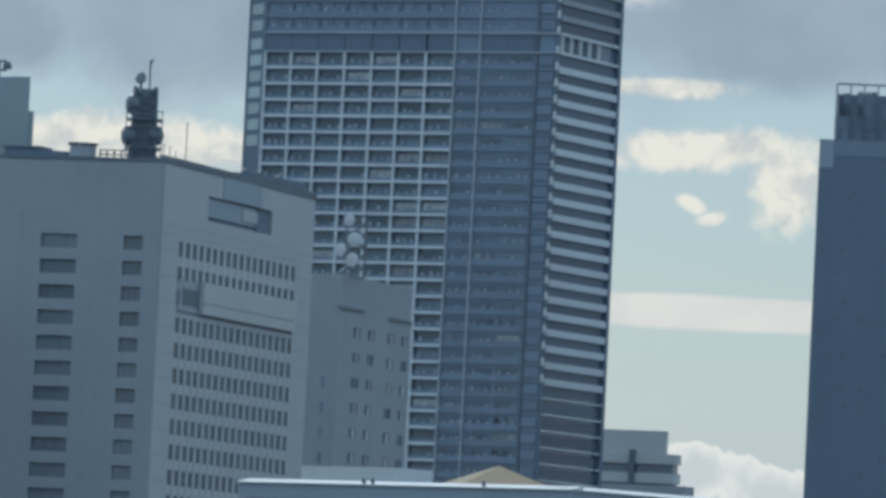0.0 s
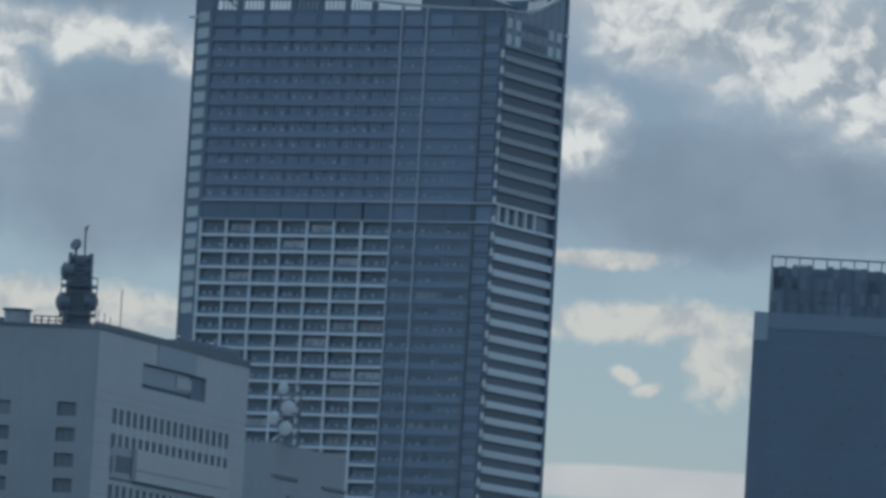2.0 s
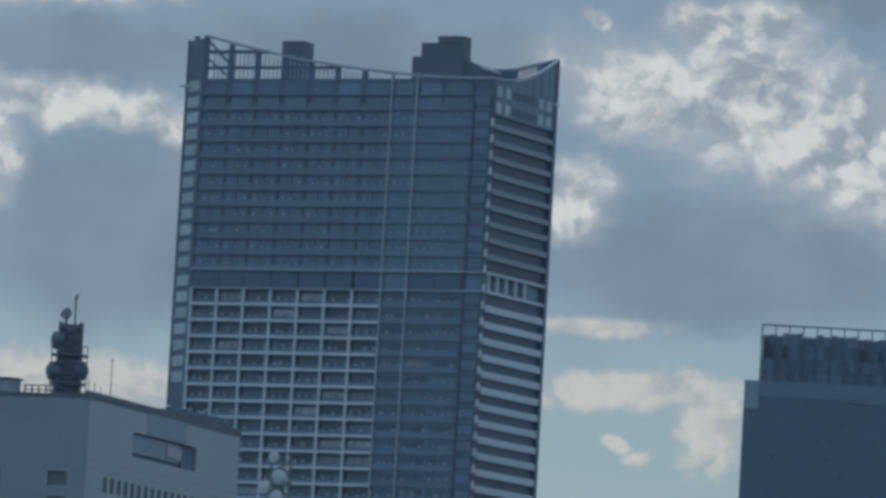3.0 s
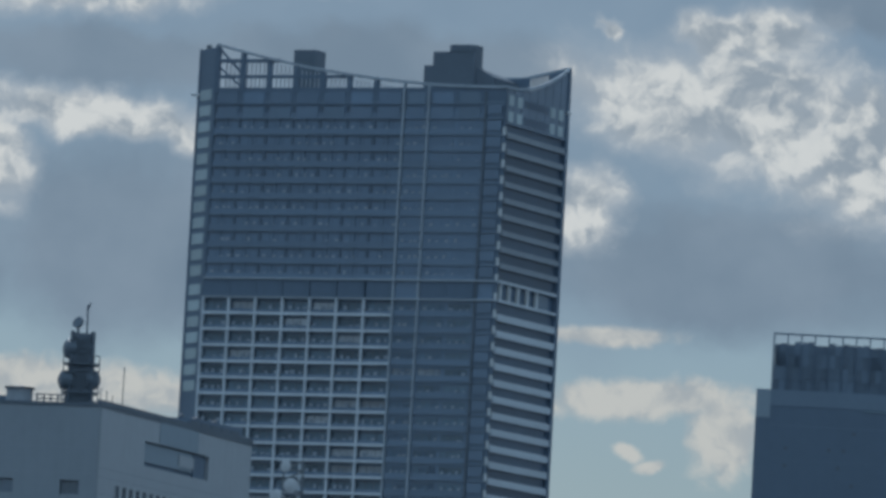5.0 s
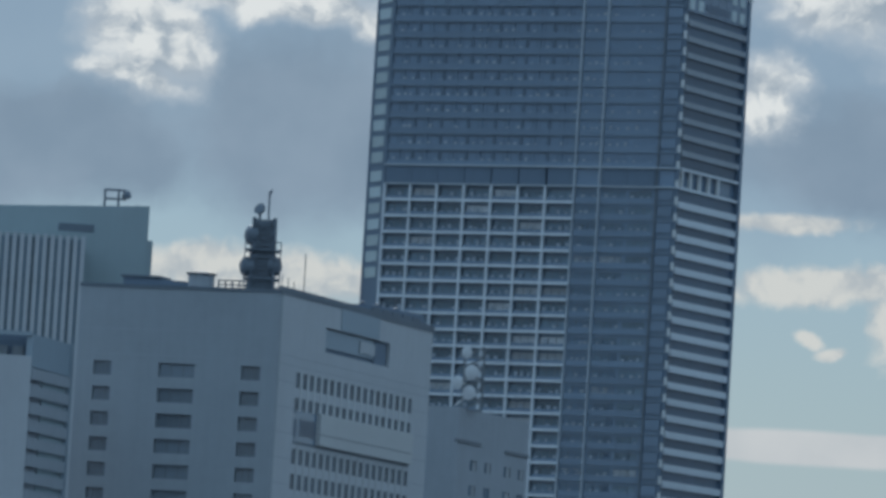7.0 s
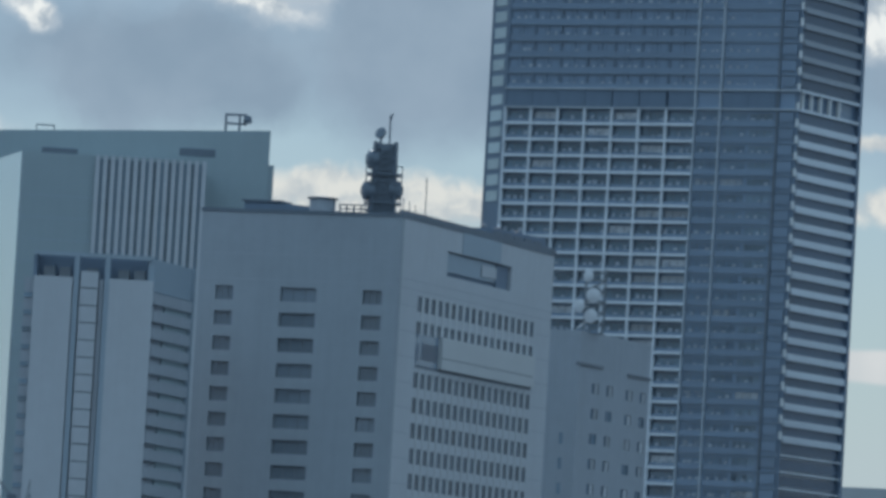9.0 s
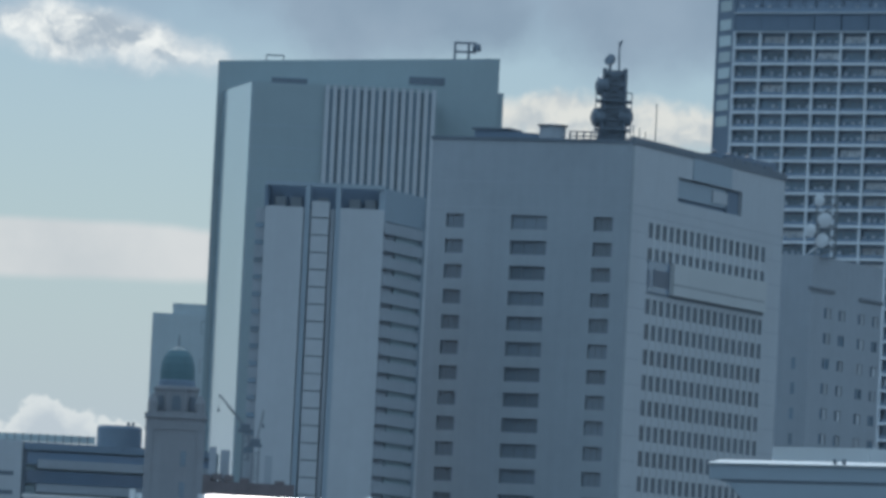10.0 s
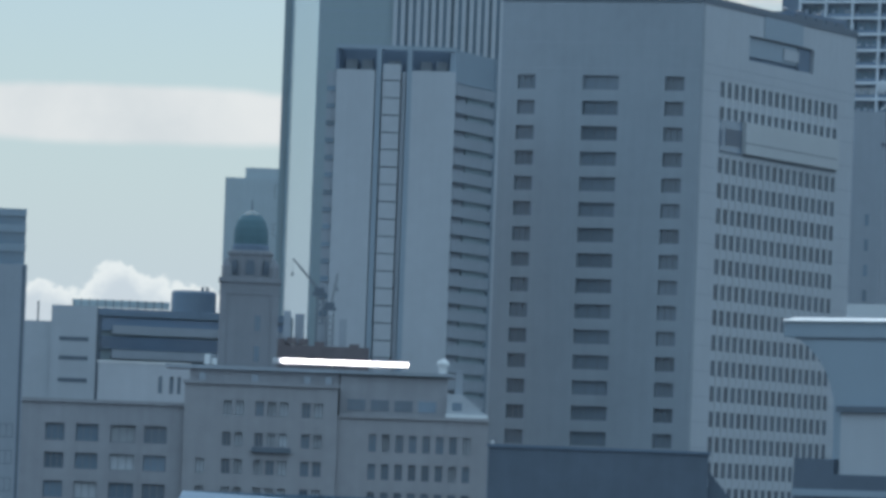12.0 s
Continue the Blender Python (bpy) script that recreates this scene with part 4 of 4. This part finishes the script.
row_of("roof_stub", boxes((0, 0.9, 1.0, 1.8, 25.5, 26.6)), PALE, old, [spot(-41.6, 0, 0), spot(-34.0, 0, 0), spot(-26.5, 0, 0), spot(-23.5, 0, 0)])
stairs = thing_on(old, "roof_stair_house", -5.9, 0.4, 21.2, "white roof stair house with a sloping parapet", "stair house")
part("wall", prism(bmesh.new(), ((0, 0), (2.2, 0), (5.8, 0), (5.8, 3), (2.2, 3), (0, 3)), 0, (3.6, 3.6, 0.7, 0.7, 3.6, 3.6)), PALE_B, stairs)
part("window", boxes((0.8, 2.2, -0.05, 0.1, 1.2, 2.4)), GLASS, stairs)
part("ledge", boxes((-0.1, 6.0, -0.3, 0.2, 0.1, 0.75)), WHITE, stairs)
part("flue", boxes((1.2, 2.2, 1.0, 2.0, 3.6, 7.0)), PALE, stairs)
cap = thing_on(old, "roof_cowl", -6.6, 3.0, 27.6, "small white domed roof cowl", "vent")
part("cowl", lathe(bmesh.new(), ((0.6, 0), (0.6, 1.2), (0.95, 1.3), (0.9, 1.7), (0.5, 2.1), (0.1, 2.25)), 14), WHITE, cap)

# two small drums whose white colour stands in for metal glints
for x, h in ((-40.6, 1.5), (-39.6, 0.9)):
    tank = thing_on(old, "roof_drum", x, 3.0, 27.7, "small attic roof drum, white for a metal glint", "tank")
    part("drum", lathe(bmesh.new(), ((0.42, 0), (0.42, h), (0.3, h + 0.15)), 12), WHITE, tank)
    part("foot", boxes((-0.5, 0.5, -0.5, 0.5, 0, 0.12)), STEEL, tank)

# ---- modern offices and boxes left of the old tower ----
office = stand("white_office_block", -2.71, 1250, 0, "white blank-walled office with a dark banded wing", "building")
part("blank_wall", boxes((-7.9, 0, 0, 14, 0, 41.0)), PALE_B, office)
row_of("slot_window", boxes((-6.4, -1.4, -0.05, 0.3, 0, 0.7)), DARK, office, [spot(0, 0, 34.9), spot(0, 0, 31.6), spot(0, 0, 27.8)])
part("wing_core", prism(bmesh.new(), ((0.05, 1.5), (34, 9), (34, 20), (0.05, 16)), 0, 40.6), TEAL, office)
WG = pose(0.05, 0.9, 0, 0, 0, 12.5)
row_of("wing_glass", boxes((0.7, 34, -0.1, 0.4, 0, 2.2)), GLASS_T, office, [WG @ spot(0, 0, z) for z in (37.0, 33.8, 29.6, 25.4)])
row_of("wing_band", boxes((2.6, 34, -0.4, 0.6, 0, 1.5)), PALE, office, [WG @ spot(0, 0, z) for z in (36.4, 32.2, 28.0, 23.8)])
part("wing_band", boxes((0, 34, -0.5, 0.6, 39.5, 40.8)), SLAB, office, at=WG)
part("end_pier", boxes((0, 0.6, -0.3, 0.5, 0, 40.8)), DARK, office, at=WG)
part("glass_canopy", boxes((-4.4, 12.4, 5, 5.2, 41, 42.3)), PANE_L, office)
row_of("canopy_post", boxes((0, 0.2, 4.8, 5.0, 40.8, 42.4)), STEEL, office, [spot(-4.4 + 1.4 * i, 0, 0) for i in range(12)])
part("plant_drum", lathe(bmesh.new(), ((3.9, 40), (3.9, 44.1), (3.6, 44.5)), 28, 16.6, 8), SLAB, office)
row_of("drum_unit", boxes((0, 0.5, 7, 7.5, 44.3, 45.2)), DARK, office, [spot(17.8, 0, 0), spot(18.6, 0, 0)])
part("low_wing", boxes((-14, -7.9, 1, 14, 0, 38.2)), PALE_B, office)
part("pole", boxes((-10.4, -10.1, 2, 2.3, 38, 41.6)), STEEL, office)

lowbox = stand("white_low_block", -1.97, 1100, 0, "low white rendered block with narrow windows", "building")
facade(lowbox, spot(0, 0, 0), -13.8, 0.2, 0, 28.6, [(-4.6, -4.0), (-2.9, -2.3), (-1.7, -1.2)], [(24.2, 26.8)], PALE_B, depth=0.6, setback=0.3, bars=0)
part("core_wall", boxes((-13.8, 0, 0.6, 12, 0, 28.4)), PALE, lowbox)
part("coping", boxes((-14, 0.3, -0.15, 0.7, 28.6, 28.95)), WHITE, lowbox)

grey = stand("grey_glass_block", -3.28, 900, 0, "grey-blue office block with a glazed top storey", "building")
part("wall", boxes((-40, 0, 0, 25, 0, 36.6)), PALE, grey)
part("top_wall", boxes((-40, -0.35, 0.4, 24, 36.6, 43.0)), GLASS, grey)
row_of("top_band", boxes((-40, -0.3, 0.2, 0.5, 0, 0.9)), BLUE, grey, [spot(0, 0, 38.2), spot(0, 0, 40.6), spot(0, 0, 42.6)])
part("roof_hood", prism(bmesh.new(), ((-40, 1), (-1.6, 1), (-1.6, 20), (-40, 20)), 43.0, (44.2, 43.4, 43.4, 44.2)), PANE_L, grey)
part("edge_joint", boxes((-0.55, -0.2, -0.05, 0.1, 0, 36.5)), DARK, grey)
row_of("window", pane(1.6, 1.7), (GLASS, STEEL), grey, [spot(-2.6 - 2.6 * i, -0.04, z) for i in range(3) for z in (15.1, 11.8, 8.4)])

# ---- cranes and a half-built frame in front of the slab ----
yard = stand("building_frame", -1.0, 1150, 0, "half-built frame of pale columns on a dark deck", "building")
part("deck", boxes((-6.2, 9.0, 0, 14, 0, 33.4)), RUST, yard)
row_of("formwork", boxes((0, 1.6, 0.2, 3.0, 33.4, 34.4)), RUST, yard, [spot(-6.0, 0, 0), spot(-4.2, 0, 0.2), spot(-2.3, 0, 0.1), spot(0.2, 0, -0.3), spot(5.8, 0, -0.5)])
row_of("column", boxes((0, 1.15, 3, 4.1, 33.4, 38.9)), PALE, yard, [spot(-4.8, 0, 0), spot(4.1, 0, -1.0)])
row_of("column", boxes((0, 1.5, 4, 5.4, 33.4, 38.5)), PALE, yard, [spot(-3.0, 0, 0), spot(0.6, 0, -1.6)])


def jib_crane(x, y, h, tip, label):
    c = thing_on(yard, "jib_crane", x, y, 33.6, label, "crane")
    tagged(c, group="cranes on the building frame")
    bm = bmesh.new()
    for sx in (-0.5, 0.5):
        for sy in (-0.5, 0.5):
            rod(bm, (sx, sy, 0), (sx, sy, h), 0.1)
    for k in range(int(h)):
        rod(bm, (-0.5, -0.5, k), (0.5, -0.5, k + 1), 0.06)
        rod(bm, (0.5, -0.5, k), (-0.5, -0.5, k + 1), 0.06)
    part("tower", bm, STEEL, c)
    part("cab", prism(boxes((-1.3, 0.9, -0.8, 0.8, h, h + 0.5)), ((-1.0, -0.6), (0.6, -0.6), (0.6, 0.6), (-1.0, 0.6)), h + 0.5, h + 1.3), DARK, c)
    bm = bmesh.new()
    for o in (-0.25, 0.25):
        rod(bm, (0, o, h + 0.4), (tip[0], o, h + tip[1]), 0.09)
    rod(bm, (0, 0, h + 0.9), (tip[0], 0, h + tip[1] + 0.1), 0.07)
    n = 8
    for k in range(n):
        a, b = k / n, (k + 1) / n
        rod(bm, (tip[0] * a, -0.25, h + 0.4 + (tip[1] - 0.4) * a), (tip[0] * b, 0.25, h + 0.4 + (tip[1] - 0.4) * b), 0.06)
    boom = part("boom", bm, STEEL, c)
    part("rope", rod(bmesh.new(), (tip[0], 0, h + tip[1]), (tip[0], 0, h + tip[1] - 2.2), 0.03), DARK, boom)
    part("hook", lathe(bmesh.new(), ((0.12, -0.5), (0.22, -0.2), (0.1, 0.1)), 8), DARK, boom, at=spot(tip[0], 0, h + tip[1] - 2.3))
    return c


jib_crane(2.6, 3, 5.6, (0.9, 5.9), "small grey jib crane with its boom raised steeply")
jib_crane(0.9, 7, 8.0, (-4.6, 5.8), "grey lattice jib crane with its boom out")

# ---- the harbour terminal in the foreground ----
hall = stand("harbour_hall", 5.34, 412, 40, "blue-grey panelled harbour hall with a deep curved eave", "building")
for w in ((-21.4, -14.2, 0, 1, 0, 19.0), (-14.2, 0, 0, 1, 17.05, 19.0), (-14.2, 0, 0, 1, 14.5, 16.25), (-14.2, -13.3, 0, 1, 0, 14.5), (-21.4, 0, 1.0, 24, 17.05, 19.0), (-21.4, -14.4, 1, 24, 0, 17.05)):
    part("wall", boxes(w), BLUE, hall)
part("side_wall", boxes((1.0, 24, 0, 1, 0, 19.0)), BLUE, hall, at=SIDE)
part("inner_wall", boxes((-14.2, -1.0, 1.3, 1.9, 0, 17.05)), SLATE, hall)
part("eave", prism(bmesh.new(), ((-25.5, -0.1), (0.1, -0.1), (0.1, 24), (-25.5, 24)), 19.05, 19.95), BLUE, hall)
part("roof_edge", prism(bmesh.new(), ((-25.6, -0.25), (0.2, -0.25), (0.2, 0.9), (-25.6, 0.9)), 19.95, (20.02, 20.02, 20.24, 20.24)), WHITE, hall, "white metal roof edge")
part("side_roof_edge", prism(bmesh.new(), ((0.2, -0.25), (24, -0.25), (24, 0.9), (0.2, 0.9)), 19.95, (20.02, 20.02, 20.24, 20.24)), WHITE, hall, "white metal roof edge", SIDE)
part("eave_joint", boxes((-24.6, 0.08, -0.06, 0.05, 18.93, 19.05)), DARK, hall)
# the curved end of the eave
bm = bmesh.new()
prof = [(-25.2, 19.04), (-24.3, 18.9), (-23.6, 18.45), (-22.9, 17.9), (-22.3, 17.2), (-21.8, 16.4), (-21.45, 15.4), (-21.4, 13.0), (-21.4, 19.04)]
lo = [bm.verts.new((x, 0.004, z)) for x, z in prof]
hi = [bm.verts.new((x, 23.9, z)) for x, z in prof]
bm.faces.new(lo)
bm.faces.new(hi[::-1])
for i in range(len(prof)):
    j = (i + 1) % len(prof)
    bm.faces.new((lo[j], lo[i], hi[i], hi[j]))
bmesh.ops.recalc_face_normals(bm, faces=bm.faces[:])
part("curved_soffit", bm, BLUE, hall)
part("door_panel", boxes((-20.6, -15.3, -0.25, 0.1, 0, 14.65)), PALE_B, hall, "tall pale flush panel")
part("plinth", boxes((-24.0, 2.0, -0.5, -0.26, 0, 11.0)), BRICKD, hall)
part("plinth_strip", boxes((-24.0, 2.0, -0.58, -0.5, 9.7, 10.1)), BLUE, hall, "paler strip along the plinth")
part("step_wall", boxes((-13.29, -12.7, 0.2, 0.9, 11.0, 13.3)), BLUE, hall)
part("low_counter", boxes((-13.2, -1.1, 0.5, 1.2, 11.0, 11.9)), RUST, hall, "dull red low wall in the opening")
part("plinth", boxes((-24.0, -20.9, -0.45, 0.0, 11.0, 11.9)), BRICKD, hall)
part("canopy", boxes((-20.8, -15.1, -0.5, 0.1, 14.65, 15.02)), DARK, hall, "dark canopy over the panel")
row_of("strip_window", boxes((0, 3.85, 0.35, 0.45, 16.25, 17.05)), GLASS, hall, [spot(-14.2, 0, 0), spot(-6.4, 0, 0), spot(-2.5, 0, 0)])
part("strip_window", boxes((-10.3, -6.5, 0.3, 0.45, 16.25, 17.05)), PANE_L, hall, "pale strip window pane")
part("roof_box", boxes((-23.4, -15.7, 3, 6, 20.15, 21.15)), WALLP, hall)
row_of("edge_cleat", boxes((0, 0.2, -0.3, -0.2, 20.05, 20.35)), DARK, hall, [spot(-15.6, 0, 0), spot(-14.9, 0, 0), spot(-6.4, 0, 0)])

pyr = stand("pyramid_roof_pavilion", 4.743, 500, 0, "small pavilion with a sand-coloured pyramid roof", "building")
part("wall", boxes((-3.4, 3.4, 0.4, 7.2, 0, 22.4)), PALE, pyr)
bm = bmesh.new()
base = [bm.verts.new(c) for c in ((-3.8, 0, 22.4), (3.8, 0, 22.4), (3.8, 7.6, 22.4), (-3.8, 7.6, 22.4))]
apex = bm.verts.new((0.2, 3.8, 24.1))
bm.faces.new(base[::-1])
for i in range(4):
    bm.faces.new((base[i], base[(i + 1) % 4], apex))
part("roof", bm, SAND, pyr, at=pose(0, 3.8, 0, 0, 0, 16) @ spot(0, -3.8, 0))

shadow = stand("dark_brick_block", 2.16, 800, 0, "low dark brick warehouse with a flat roof", "building")
part("wall", boxes((-24.3, 0, 0, 18, 0, 15.3)), BRICKD, shadow)
part("coping", boxes((-24.5, 0.2, -0.2, 18.2, 15.3, 15.6)), SLATE, shadow)
part("lean_to", prism(bmesh.new(), ((0.05, 1), (3, 1), (3, 16), (0.05, 16)), 0, (13.5, 10, 10, 13.5)), BRICKD, shadow)
part("lamp_cap", lathe(bmesh.new(), ((0.15, 15.6), (0.2, 15.9), (0.05, 16.0)), 10, -23.9, 0.2), WHITE, shadow)
quay = stand("quay_shed", 3.35, 700, 0, "dark quay shed with a flat roof", "building")
part("wall", boxes((-1.5, 30, 0, 14, 0, 13.6)), BRICKD, quay)
part("roof_edge", boxes((-1.7, 30, -0.2, 14.2, 13.6, 13.95)), SLATE, quay)


# ---- low shed and quayside trees ----
shed = stand("low_quay_shed", -0.207, 500, 0, "low pale blue metal quay shed with a shallow pitched roof", "shed")
part("wall", boxes((-15.6, 0, 0.3, 9.4, 0, 7.95)), BLUE_ROOF, shed)
part("roof", prism(bmesh.new(), ((-15.8, 0), (-2.4, 0), (0.2, 0), (0.2, 9.6), (-2.4, 9.6), (-15.8, 9.6)), 7.95, (8.1, 8.1, 8.1, 8.2, 8.75, 8.75)), BLUE_ROOF, shed)
part("gutter", boxes((-15.9, 0.25, -0.12, 0.0, 7.98, 8.1)), STEEL, shed)
row_of("downpipe", boxes((0, 0.12, 0.16, 0.3, 0, 7.98)), PALE_B, shed, [spot(-15.4, 0, 0), spot(-4.2, 0, 0)])
part("lean_to", boxes((-15.4, -0.2, -5.0, 0.15, 0, 7.0)), BLUE_ROOF, shed)
hood = thing_on(shed, "vent_hood", -8.1, -3.0, 7.0, "small white metal vent hood on a dark curb", "vent")
part("curb", boxes((-0.75, 0.7, -0.5, 0.5, 0, 0.3)), DARK, hood)
part("cowl", prism(bmesh.new(), ((-0.8, -0.6), (0.75, -0.6), (0.75, 0.6), (-0.8, 0.6)), 0.3, (0.42, 0.62, 0.72, 0.6)), PALE, hood)


def tree(bearing, distance, height, spread, seed, label):
    """A round-topped street tree: tapered trunk, limbs, and a crown of small leaf sprays in uneven clumps."""
    rnd = random.Random(seed)
    t = stand("tree", bearing, distance, 0, label, "tree")
    part("trunk", lathe(bmesh.new(), ((0.26, 0.0), (0.19, 0.8), (0.15, height * 0.4), (0.07, height * 0.75)), 10), BARK, t)
    verts, faces = [], []
    for k in range(34):
        a, f = rnd.uniform(0, 6.283), rnd.random()
        z = height * (0.42 + 0.5 * f)
        reach = spread * math.sqrt(max(0.05, 1 - abs(2 * f - 0.7) ** 2 / 2.0)) * rnd.uniform(0.25, 0.9)
        c = Vector((math.cos(a) * reach, math.sin(a) * reach, z))
        size = rnd.uniform(0.4, 0.75) * spread * 0.38
        if k % 5 == 0:
            part("limb", rod(bmesh.new(), (0, 0, height * rnd.uniform(0.35, 0.5)), tuple(c), 0.05), BARK, t)
        for _ in range(150):
            d = Vector((rnd.gauss(0, 1), rnd.gauss(0, 1), rnd.gauss(0, 0.8)))
            p = c + d.normalized() * size * rnd.uniform(0.55, 1.05)
            u = Vector((rnd.gauss(0, 1), rnd.gauss(0, 1), rnd.gauss(0, 1))).normalized()
            v = u.cross(d).normalized()
            s = rnd.uniform(0.10, 0.2)
            n = len(verts)
            verts += [p - u * s, p + v * s * 0.5, p + u * s, p - v * s * 0.5]
            faces.append((n, n + 1, n + 2, n + 3))
    me = bpy.data.meshes.new("crown")
    me.from_pydata(verts, [], faces)
    me.materials.append(LEAVES)
    crown = new("crown", me)
    crown.parent = t
    return tagged(t, label, "tree", "quayside trees")


tree(0.773, 600, 9.2, 2.3, 3, "round-topped green street tree before dark brick")
tree(1.50, 620, 9.5, 2.9, 5, "broad dull-green street tree before dark brick")
tree(2.39, 600, 9.3, 2.0, 8, "small round light-green tree beside the office block")
